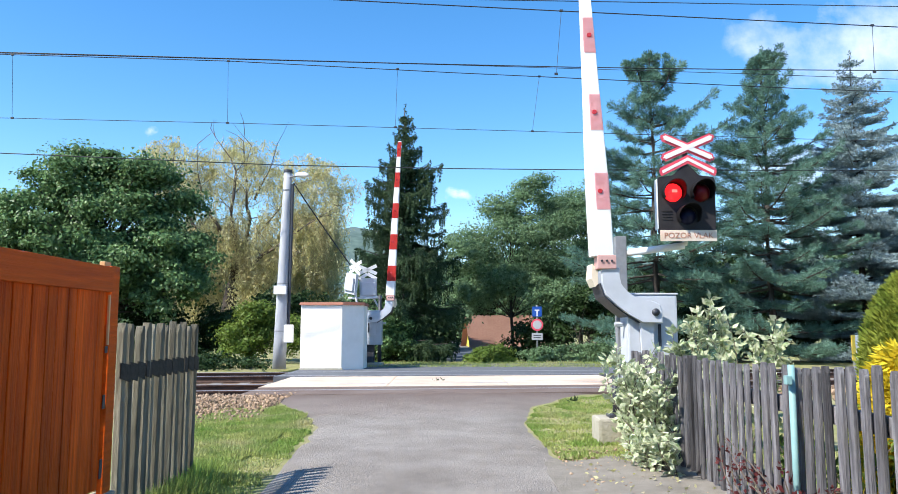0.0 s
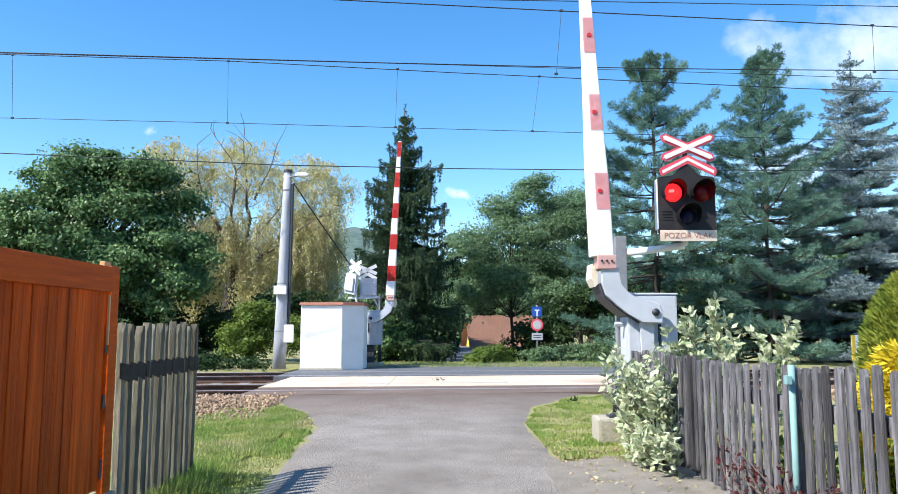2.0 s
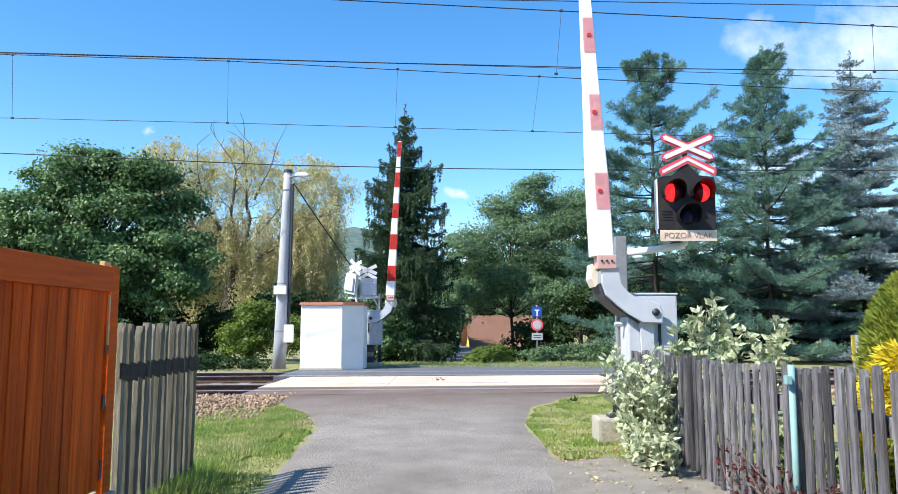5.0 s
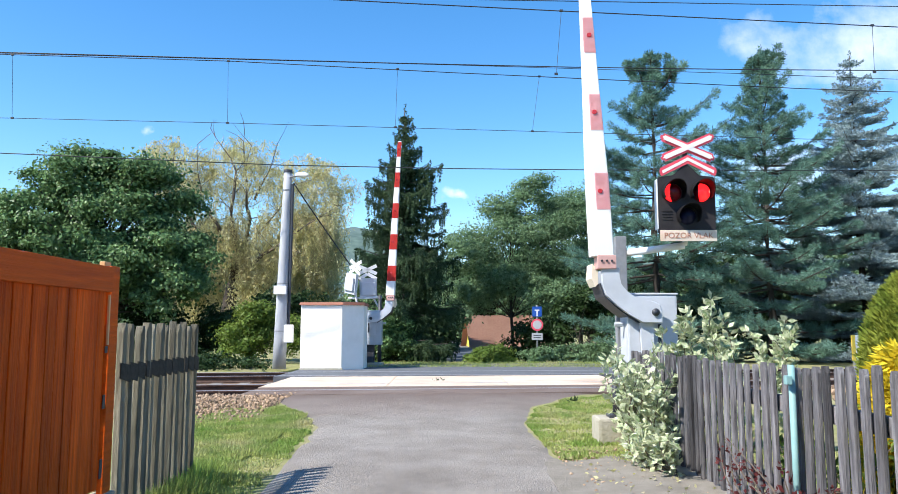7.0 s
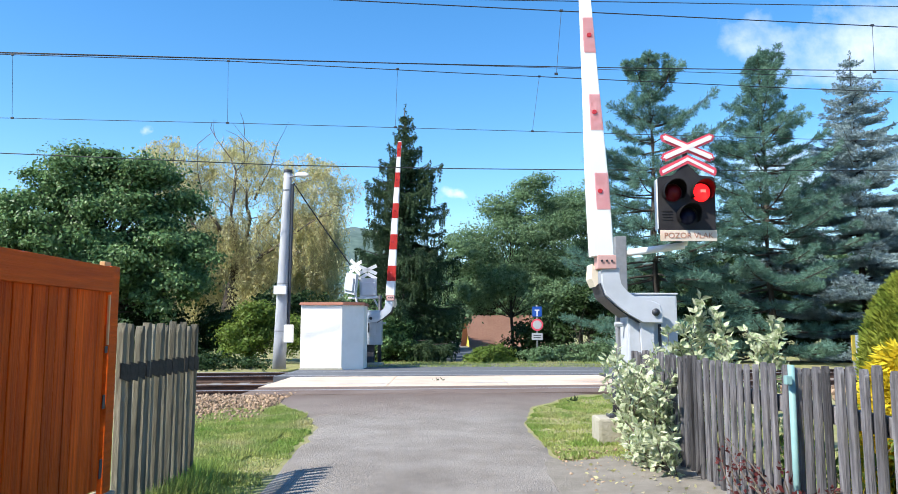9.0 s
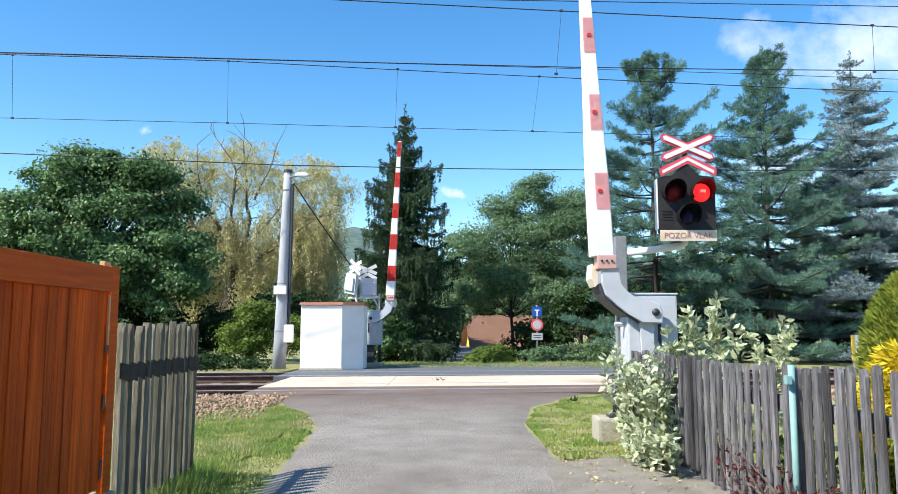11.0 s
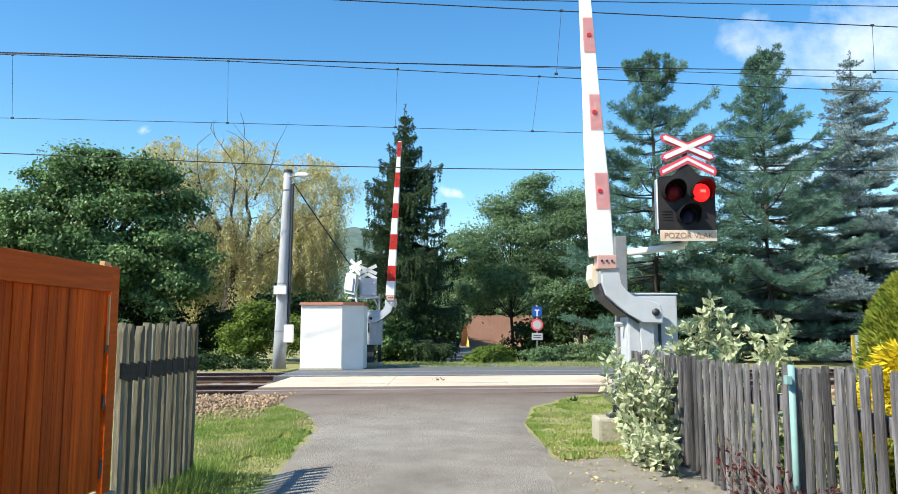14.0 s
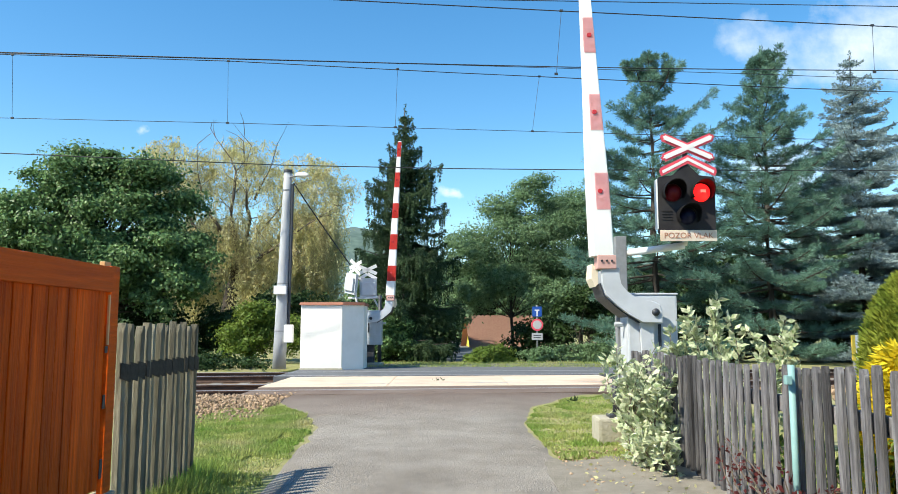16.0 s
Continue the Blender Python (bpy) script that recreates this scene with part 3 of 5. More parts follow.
        part("ballast_bed", bm, BALLAST, track)
    return track


railway("railway_track", 14.53)
railway("railway_track", 18.68)


def stones(name, n, area, size, mat, seed, label):
    """Broken stones strewn by a function that gives places."""
    rng = random.Random(seed)
    proto = B()
    bmesh.ops.create_icosphere(proto, subdivisions=1, radius=1.0)
    base = [v.co.copy() for v in proto.verts]
    tris = [[v.index for v in f.verts] for f in proto.faces]
    proto.free()
    verts, faces = [], []
    for _ in range(n):
        x, y = area(rng)
        s = size * rng.uniform(0.5, 1.3)
        q = Euler((rng.uniform(0, 6), rng.uniform(0, 6), rng.uniform(0, 6))).to_quaternion()
        k = Vector((rng.uniform(.7, 1.2), rng.uniform(.6, 1.0), rng.uniform(.5, .8))) * s
        o = len(verts)
        c = Vector((x, y, ground_z(x, y) + s * 0.25))
        for v in base:
            w = Vector((v.x * k.x, v.y * k.y, v.z * k.z)) * rng.uniform(0.85, 1.12)
            verts.append(c + q @ w)
        faces += [[i + o for i in t] for t in tris]
    me = bpy.data.meshes.new(name)
    me.from_pydata(verts, [], faces)
    me.materials.append(mat)
    return tagged(new(name, me), label, "stones", kind="stuff")


def ballast_area(r):
    x = r.uniform(-9, -2.6)
    return x, TRACK_SLOPE * x + r.triangular(10.0, 13.3, 12.6)


stones("ballast_stones", 6500, ballast_area, 0.028, STONE, 3, "brown crushed stone along the track")
stones("ballast_stones", 900, lambda r: (r.uniform(3.4, 12), r.uniform(12.2, 14.4)), 0.05, STONE, 4, "brown crushed stone along the track")
stones("gravel", 260, lambda r: (r.uniform(1.0, 1.9), r.uniform(5.2, 7.6)), 0.016, STONE, 5, "small pale gravel at the lane's edge")

# bare soil by the right-hand fence
soil = grid_mesh("bare_soil", np.linspace(0.82, 2.15, 18), np.linspace(3.0, 7.6, 40),
                 lambda x, y: ground_z(x, y) + 0.006 + 0.03 * step01(1.0, 1.6, x) * (0.5 + noise.noise((x * 4, y * 4, 1))) - 0.05 * step01(6.9, 7.6, y + 0.3 * noise.noise((x * 3, 0, 0))), DIRT)
tagged(soil, "bare grey-brown soil beside the lane", "ground", kind="structure")


def blades(name, n, place, height, seed, label, mat):
    rng = np.random.default_rng(seed)
    rr = random.Random(seed)
    c, hs = [], []
    while len(c) < n:
        x, y, k = place(rr)
        if k <= 0:
            continue
        c.append((x, y, ground_z(x, y) - 0.015))
        hs.append(height * k)
    c = np.array(c)
    hs = np.array(hs)[:, None] * rng.uniform(0.5, 1.3, (n, 1))
    up = unit(np.concatenate([rng.normal(0, 0.45, (n, 2)), np.ones((n, 1))], 1)) * hs
    side = unit(np.cross(up, rng.normal(0, 1, (n, 3)))) * rng.uniform(0.003, 0.007, (n, 1))
    ob = cards(name, c, up, side, mat, None, 0.3)
    return tagged(ob, label, "grass", kind="stuff")


def left_verge(r):
    y = r.uniform(4.6, 12.3)
    e = edge_at(LEFT_EDGE, y)
    x = e + 0.03 + 0.10 * noise.noise((y * 3, 0, 0)) - abs(r.gauss(0, 0.8)) if r.random() < 0.6 else r.uniform(-6, e)
    if y > 11.9 + 0.9 * (x + 2) + 0.6 * noise.noise((x * 1.3, y, 0)):
        return x, y, 0
    if noise.noise((x * 2.2, y * 2.2, 7)) < -0.02 and x > -1.9:
        return x, y, 0.4 if r.random() < 0.3 else 0
    return x, y, 0.7 + 2.2 * math.exp(-((x + 2.0) / 0.22) ** 2) * (1 if y < 6.4 else 0.2) + 0.5 * noise.noise((x * 3, y * 3, 2))


def right_verge(r):
    y = r.uniform(6.7, 12.9)
    e = edge_at(RIGHT_EDGE, y)
    x = e - 0.05 + 0.06 * noise.noise((y * 3, 4, 0)) + r.random() ** 1.5 * (4.0 - e)
    if y > 11.9 + 0.3 * x + 0.3 * noise.noise((x * 2, 0, 0)) or y < 6.9 + 0.35 * noise.noise((x * 3, 1, 0)):
        return x, y, 0
    if noise.noise((x * 2.4, y * 2.4, 5)) < 0.03:
        return x, y, 0.45 if r.random() < 0.3 else 0
    return x, y, 0.8 + 0.5 * noise.noise((x * 3, y * 3, 9))


blades("grass", 84000, left_verge, 0.055, 11, "sunlit short grass on the verge", BLADE)
blades("grass", 42000, right_verge, 0.052, 12, "sunlit short grass on the verge", BLADE)
blades("grass", 16000, lambda r: (r.uniform(-3.2, 8), r.uniform(21.3, 24.5), 1.0), 0.10, 13, "grass strip beyond the railway", BLADE)


# ---- board gate ----
def board_gate():
    gate = empty("board_gate", -2.04, 2.0, 0.0)
    tagged(gate, "orange-brown varnished wooden board gate beside the lane", "gate")
    rr = random.Random(5)
    y = 0.0
    while y < 2.40:
        w = min(rr.uniform(0.075, 0.145), 2.462 - y)
        if 2.462 - y - w < 0.05:
            w = 2.462 - y
        bm = B()
        box(bm, -0.022, 0.0 + rr.uniform(-0.003, 0.003), y, y + w - 0.005, 0.27, 1.45, 0.004)
        part("board", bm, GATE_WOOD, gate)
        y += w
    bm = B()
    box(bm, 0.002, 0.028, -0.1, 2.48, 1.415, 1.565, 0.006)
    part("top_rail", bm, GATE_TOP, gate, "dark orange-brown top board")
    bm = B()
    box(bm, -0.026, 0.012, 2.495, 2.60, 0.20, 1.575, 0.006)
    part("post", bm, GATE_TOP, gate)
    bm = B()
    box(bm, -0.06, -0.028, 2.475, 2.56, 0.25, 1.60, 0.004)
    part("back_post", bm, PALE_WOOD, gate, "pale sawn post behind")
    for z in (0.72, 1.13):
        bm = B()
        box(bm, -0.07, -0.026, -0.1, 2.47, z, z + 0.09, 0.005)
        part("ledge", bm, GATE_WOOD, gate)
    # added pale strip: stands in for sunlight coming through the gap by the post
    bm = B()
    box(bm, 0.004, 0.016, 2.466, 2.484, 1.10, 1.40, 0.002)
    part("edge_strip", bm, PALE_WOOD, gate, "pale strip standing in for the sunlit gap")
    # thin black plates painting the dark slots between last board and post
    for z, zh in ((1.055, 0.04), (0.73, 0.08), (0.33, 0.11)):
        bm = B()
        box(bm, 0.004, 0.009, 2.455, 2.487, z, z + zh, 0.001)
        part("hinge", bm, DARK_STEEL, gate, "small black patch for a shaded slot")
    return gate


board_gate()
bm = B()
box(bm, -2.12, -2.0, -1.0, 4.62, -0.1, 0.235, 0.012)
tagged(link("plinth", bm, MOSSY), "grey concrete plinth under the gate", "plinth", kind="structure")


# ---- picket fences ----
def picket_mesh(w, t, h, point, name):
    bm = B()
    out = [(-w / 2, 0), (w / 2, 0), (w / 2, h - point), (w * 0.22, h), (-w * 0.22, h), (-w / 2, h - point)]
    prism(bm, out, -t / 2, t / 2)
    bmesh.ops.bevel(bm, geom=[e for e in bm.edges if abs(e.verts[0].co.x - e.verts[1].co.x) < 1e-5 and abs(e.verts[0].co.y - e.verts[1].co.y) < 1e-5], offset=0.006, segments=1, affect="EDGES")
    return bm


def picket_fence(label, x, ys, top, w, t, mat, rails, rail_mat, seed, rail_x, lean=2.0, skip=(), turned=0.0, near_rise=0.0):
    """Upright pickets along y at x, with horizontal rails at the heights given."""
    rr = random.Random(seed)
    fence = empty("picket_fence", x, ys[0], 0)
    tagged(fence, label, "fence")
    first = None
    for k, y in enumerate(ys):
        if k in skip:
            continue
        if first is None or k % 5 == 0:
            ob = part("picket", picket_mesh(w * rr.uniform(0.9, 1.1), t, 1.0, 0.035 * rr.uniform(0.6, 1.5), "picket"), mat, fence)
            first = ob.data
        else:
            ob = new("picket", first)
            ob.parent = fence
        m = pose(rr.uniform(-0.006, 0.006), y - ys[0], -0.02, rr.gauss(0, lean * 0.5), rr.gauss(0, lean), 90 + turned + rr.gauss(0, 5))
        ob.matrix_basis = m @ Matrix.Diagonal((1, 1, (top + 0.02) * (1 + near_rise * max(0.0, 5.2 - y)) * rr.uniform(0.983, 1.015), 1))
    for z in rails if turned else ():
        # short dark blocks, one to a picket; the rail's shadowed recess is painted dark
        for k, y in enumerate(ys):
            bm = B()
            prism(bm, [(-0.0575, z - 0.035 - 0.008 * (k % 2)), (0.0575, z - 0.065), (0.0575, z + 0.042), (-0.0575, z + 0.060)], -t / 2 - 0.012, -t / 2 - 0.002)
            ob = part("rail_block", bm, rail_mat, fence, "dark rail block with shadow in its colour")
            ob.matrix_basis = pose(0, y - ys[0], 0, 0, 0, 90 + turned + rr.gauss(0, 4))
    for z in rails if not turned else ():
        bm = B()
        box(bm, rail_x - 0.022, rail_x + 0.022, -0.06, ys[-1] - ys[0] + 0.03, z - 0.05, z + 0.05, 0.01)
        part("rail", bm, rail_mat, fence, "dark horizontal fence rail")
    return fence


picket_fence("weathered grey picket fence with a dark rail", -2.03, np.arange(4.68, 6.0, 0.118), 1.235, 0.060, 0.046, GREY_WOOD, (0.93,), BLACK_WOOD, 21, 0.042, 0.5, turned=0.01)
picket_fence("weathered dark grey picket fence with uneven slats", 2.02, np.concatenate([np.arange(2.7, 4.5, 0.122), np.arange(4.58, 8.35, 0.136)]), 0.964, 0.056, 0.030, DARK_WOOD, (0.74, 0.22), DARK_WOOD, 22, 0.045, 0.5, near_rise=0.031)
bm = B()
tube(bm, (0, 0, -0.1), (0.012, 0.03, 0.99), 0.019, 0.019, 12)
pipe = link("fence_post", bm, TEAL, smooth=True)
pipe.location = (1.965, 4.34, 0)
tagged(pipe, "teal painted steel pipe fence post", "post")
bm = B()
box(bm, -0.04, -0.005, -0.02, 0.02, 0.88, 0.93, 0.004)
part("bracket", bm, TEAL, pipe)


# ---- level crossing barriers ----
def s_arm(bm, y0, y1):
    """The curved lower arm: from the boom's foot down and across to the pivot."""
    left = [(-0.69, 0.53), (-0.685, 0.34), (-0.64, 0.20), (-0.515, 0.085), (-0.365, -0.03), (-0.22, -0.12)]
    right = [(0.02, -0.13), (0.03, -0.02), (0.0, 0.09), (-0.08, 0.13), (-0.175, 0.145), (-0.285, 0.165), (-0.40, 0.245), (-0.465, 0.33), (-0.475, 0.42), (-0.475, 0.53)]
    prism(bm, left + right, y0, y1)


def barrier(x, y, z, mirror, band_mat, label, boom_len, lean, first_band, full_band, foot_x=-0.58, widths=((0, 0.135), (1, 0.05)), cabinet_z=0.10):
    b = empty("crossing_barrier", x, y, z)
    tagged(b, label, "barrier", "crossing barriers")
    k = -1 if mirror else 1

    def put(name, bm, mat, parent=b, lab="", smooth=False):
        if mirror:
            for v in bm.verts:
                v.co.x = -v.co.x
        return part(name, bm, mat, parent, lab, smooth)

    # origin: the pivot's foot on the ground; the pivot is at z 1.39
    bm = B()
    box(bm, -0.36, 0.36, 0.0, 0.5, -0.1, 0.10, 0.02)
    put("foundation", bm, MOSSY)
    bm = B()
    box(bm, -0.32, 0.28, 0.03, 0.45, cabinet_z, 1.60, 0.02)
    cabinet = put("cabinet", bm, GREY_STEEL, lab="light grey painted drive cabinet")
    if cabinet_z > 0.2:
        bm = B()
        box(bm, -0.10, 0.14, 0.14, 0.34, 0.10, cabinet_z - 0.002, 0.015)
        put("pedestal", bm, DARK_STEEL, lab="dark steel pedestal")
    bm = B()
    box(bm, -0.33, 0.29, 0.02, 0.46, 1.602, 1.625, 0.008)
    put("lid", bm, GREY_STEEL, cabinet)
    bm = B()
    box(bm, 0.04, 0.075, 0.012, 0.028, 0.98, 1.25, 0.004)
    put("slot", bm, DARK_STEEL, cabinet, "dark vertical slot")
    bm = B()
    tube(bm, (-0.34, 0.2, 1.25), (-0.44, 0.2, 1.25), 0.03, 0.03, 8)
    put("cable_gland", bm, GREY_STEEL, cabinet)
    bm = B()
    prism(bm, [(-0.19, 1.33), (-0.03, 1.33), (-0.03, 0.90), (-0.17, 0.90)], -0.04, 0.012)
    put("bracket", bm, GREY_STEEL)
    for y0 in (-0.11, 0.5):
        bm = B()
        s_arm(bm, y0, y0 + 0.06)
        for v in bm.verts:
            v.co.z += 1.39
            v.co.x += 0.04
        bmesh.ops.bevel(bm, geom=list(bm.edges), offset=0.008, segments=1, affect="EDGES")
        put("arm", bm, GREY_STEEL, lab="curved grey steel arm")
    # web between the arms; near-black stands for the shaded hollow underneath
    bm = B()
    edge = [(-0.662, 1.73), (-0.615, 1.575), (-0.49, 1.46), (-0.34, 1.345), (-0.20, 1.26)]
    prism(bm, edge + [(px + 0.012, pz + 0.012) for px, pz in reversed(edge)], -0.045, 0.495)
    put("arm_web", bm, DARK_STEEL, lab="dark curved underside plate with shade in its colour")
    bm = B()
    tube(bm, (-0.02, -0.13, 1.39), (-0.02, 0.58, 1.39), 0.045, 0.045, 14)
    put("pivot", bm, DARK_STEEL, lab="dark pivot bolt", smooth=True)
    bm = B()
    prism(bm, [(-0.745, 1.80), (-0.70, 1.70), (-0.665, 1.735), (-0.665, 1.90), (-0.73, 1.98)], 0.04, 0.40)
    put("end_plate", bm, CREAM, lab="cream steel end plate")
    bm = B()
    box(bm, -0.70, -0.475, -0.135, 0.10, 1.905, 2.07, 0.01)
    put("collar", bm, PINK_STEEL, lab="faded pinkish steel collar")
    for dx in (-0.65, -0.59, -0.53):
        bm = B()
        tube(bm, (dx, -0.15, 2.0), (dx, -0.125, 2.0), 0.014, 0.014, 8)
        put("bolt", bm, DARK_STEEL)
    # boom: a tapered hollow beam, leaning a little
    base, tip = (foot_x, 2.06), (foot_x + lean * boom_len, 2.06 + boom_len)
    d0, d1 = 0.11, 0.06
    bm = B()

    def ring(t, grow=0.0):
        cx, cz = base[0] + (tip[0] - base[0]) * t, base[1] + (tip[1] - base[1]) * t
        w, d = float(np.interp(t, [q[0] for q in widths], [q[1] for q in widths])) + grow, d0 + (d1 - d0) * t + grow
        return cx, cz, w, d

    rings = []
    for t in np.linspace(0, 1, 12):
        cx, cz, w, d = ring(t)
        rings.append([bm.verts.new((cx + sx * w, -0.02 + sy * d, cz)) for sx, sy in ((-1, -0.72), (-0.8, -1), (0.9, -1), (1, -0.8), (1, 1), (-1, 1))])
    for r0, r1 in zip(rings, rings[1:]):
        for i in range(6):
            bm.faces.new((r0[i], r0[(i + 1) % 6], r1[(i + 1) % 6], r1[i]))
    bm.faces.new(rings[0])
    bm.faces.new(rings[-1][::-1])
    boom = put("boom", bm, WHITE_PAINT, lab="white tapered barrier boom, raised upright")
    z0 = first_band
    while z0 < boom_len - 0.2:
        bm = B()
        lo, hi = ring(z0 / boom_len), ring(min(1.0, (z0 + 0.45) / boom_len))
        s0 = -1.0 if full_band else (-0.32, -0.45, -0.9, -0.9)[min(3, int(z0))]
        vs = []
        for cx, cz, w, d in (lo, hi):
            vs.append([bm.verts.new((cx + s * w, yy, cz)) for s, yy in ((s0 * 1.02, -0.024 - d), (0.92, -0.024 - d), (1.02, -0.02 - d * 0.8), (1.02, -0.02 + d))])
        for i in range(3):
            bm.faces.new((vs[0][i], vs[0][i + 1], vs[1][i + 1], vs[1][i]))
        if full_band:
            a = [bm.verts.new((cx - 1.02 * w, -0.02 + d, cz)) for cx, cz, w, d in (lo, hi)]
            bm.faces.new((vs[0][0], vs[1][0], a[1], a[0]))
        bmesh.ops.solidify(bm, geom=list(bm.faces), thickness=0.003)
        put("red_band", bm, band_mat, boom, "red reflective band")
        cx, cz, w, d = ring((z0 + 0.225) / boom_len)
        bm = B()
        tube(bm, (cx + 0.1 * w, -0.024 - d, cz), (cx + 0.1 * w, -0.036 - d, cz), 0.03, 0.026, 14)
        put("reflector", bm, RED_DOT, boom, "round red reflector")
        z0 += 0.93 if full_band else 0.98
    return b


barrier(2.47, 9.0, 0.0, False, BAND_OVEREXPOSED, "grey and white level crossing barrier raised upright beside the lane", 4.4, -0.043, 0.56, False, -0.628, ((0, 0.134), (0.23, 0.127), (0.45, 0.094), (0.72, 0.064), (1, 0.045)))


# ---- crossing signal ----
def lens_ball(parent, x, y, z, r, name):
    """A round lens insert whose one half glows and whose other half is dark glass; it turns on its upright axis."""
    bm = B()
    bmesh.ops.create_uvsphere(bm, u_segments=44, v_segments=30, radius=r)
    for f in bm.faces:
        c = f.calc_center_median()
        if c.y < 0:
            f.material_index = 1
            if (c.x / (0.30 * r)) ** 2 + ((c.z - 0.05 * r) / (0.17 * r)) ** 2 < 1:
                f.material_index = 2
    ob = part(name, bm, [LENS_DARK, LENS_LIT, LENS_CORE], parent, "round red signal lens", True)
    ob.location = (x, y, z)
    return ob


def hood(bm, r, depth, a0=-35, a1=215, n=26, t=0.006):
    """A visor round the upper part of a lens, open below."""
    rows = []
    for k in range(n + 1):
        a = radians(a0 + (a1 - a0) * k / n)
        dep = depth * (0.55 + 0.45 * math.sin(max(0.0, a)) if 0 < a < math.pi else 0.5)
        rows.append([bm.verts.new((q * math.cos(a), yy, q * math.sin(a))) for q, yy in ((r, 0), (r, -dep), (r + t, -dep), (r + t, 0))])
    for r0, r1 in zip(rows, rows[1:]):
        for i in range(4):
            bm.faces.new((r0[i], r0[(i + 1) % 4], r1[(i + 1) % 4], r1[i]))
    bm.faces.new(rows[0])
    bm.faces.new(rows[-1][::-1])


def bar(bm, x0, z0, x1, z1, w, y0, y1):
    d = Vector((x1 - x0, z1 - z0)).normalized()
    n = Vector((-d.y, d.x)) * w / 2
    prism(bm, [(x0 - n.x, z0 - n.y), (x1 - n.x, z1 - n.y), (x1 + n.x, z1 + n.y), (x0 + n.x, z0 + n.y)], y0, y1)


def lettering(text, size, x, y, z, mat, parent):
    cu = bpy.data.curves.new("lettering", "FONT")
    cu.body, cu.size, cu.align_x, cu.align_y = text, size, "CENTER", "CENTER"
    cu.extrude = 0.0015
    tmp = new("lettering_source", cu)
    bpy.context.view_layer.update()
    me = bpy.data.meshes.new_from_object(tmp.evaluated_get(bpy.context.evaluated_depsgraph_get()))
    bpy.data.objects.remove(tmp)
    me.materials.clear()
    me.materials.append(mat)
    ob = new("lettering", me)
    ob.parent = parent
    ob.matrix_basis = pose(x, y, z, 90, 0, 0)
    return ob


def signal():
    """Mast, side arm, black board with two red lenses and one dark lens, cross boards above and a plate below."""
    s = empty("crossing_signal", 2.25, 9.78, 0.0)
    tagged(s, "black crossing signal with blinking red lights and red-white cross", "railway signal")
    bm = B()
    box(bm, -0.075, 0.075, -0.06, 0.06, -0.05, 2.40, 0.012)
    part("mast", bm, GALV, s, "grey steel mast")
    bm = B()
    tube(bm, (0.07, 0, 2.18), (0.74, -0.35, 2.245), 0.045, 0.045, 12)
    tube(bm, (0.74, -0.35, 2.245), (0.76, -0.36, 2.42), 0.035, 0.035, 12)
    part("side_arm", bm, WHITE_PAINT, s, "white tubular side arm", True)
    bx, by = 0.755, -0.46
    bm = B()
    out = [(-0.355, -0.02), (-0.335, -0.04), (0.335, -0.04), (0.355, -0.02), (0.365, 0.64), (0.345, 0.68), (0.16, 0.695), (0.03, 0.84), (-0.03, 0.84), (-0.16, 0.695), (-0.345, 0.68), (-0.365, 0.64)]
    prism(bm, [(bx + x, 2.43 + z) for x, z in out], by, by + 0.10)
    bmesh.ops.bevel(bm, geom=list(bm.edges), offset=0.006, segments=1, affect="EDGES")
    board = part("board", bm, SIGNAL_BLACK, s, "matt black signal board")
    bm = B()
    box(bm, bx - 0.378, bx - 0.366, by - 0.004, by + 0.12, 2.44, 3.08, 0.003)
    part("edge_strip", bm, WHITE_PAINT, board, "white edge strip")
    for k in range(4):
        bm = B()
        box(bm, bx - 0.32, bx - 0.19, by - 0.008, by + 0.002, 2.56 + k * 0.035, 2.568 + k * 0.035)
        part("vent_rib", bm, SIGNAL_BLACK, board)
    lens = {}
    for key, x, z, r in (("l", -0.178, 2.905, 0.118), ("r", 0.178, 2.905, 0.118)):
        lens[key] = lens_ball(s, bx + x, by + 0.02, z, r, "red_lens")
    bm = B()
    bmesh.ops.create_uvsphere(bm, u_segments=24, v_segments=14, radius=0.115)
    dark = part("dark_lens", bm, LENS_BLUE, s, "unlit dark blue-black lens", True)
    dark.location = (bx, by + 0.04, 2.605)
    for x, z in ((-0.178, 2.905), (0.178, 2.905), (0, 2.605)):
        bm = B()
        hood(bm, 0.134, 0.24)
        h = part("hood", bm, HOOD_BLACK, s, "black lens hood")
        h.location = (bx + x, by, z)
    # cross boards: red edge, white field
    cx, cz = bx + 0.025, 3.485
    arms = []
    for x0, z0, x1, z1, lay in ((-0.335, 0.148, 0.335, -0.148, 0.0), (-0.335, -0.148, 0.335, 0.148, 0.012)):
        bm = B()
        bar(bm, cx + x0, cz + z0, cx + x1, cz + z1, 0.108, by - 0.012 - lay, by - lay)
        bmesh.ops.bevel(bm, geom=[e for e in bm.edges if abs(e.verts[0].co.y - e.verts[1].co.y) > 0.005], offset=0.03, segments=3, affect="EDGES")
        arms.append(part("cross_board", bm, SIGN_RED, s, "red-edged white cross board"))
        bm = B()
        bar(bm, cx + x0 * 0.93, cz + z0 * 0.93, cx + x1 * 0.93, cz + z1 * 0.93, 0.056, by - 0.030 - lay * 0.2, by - 0.0245)
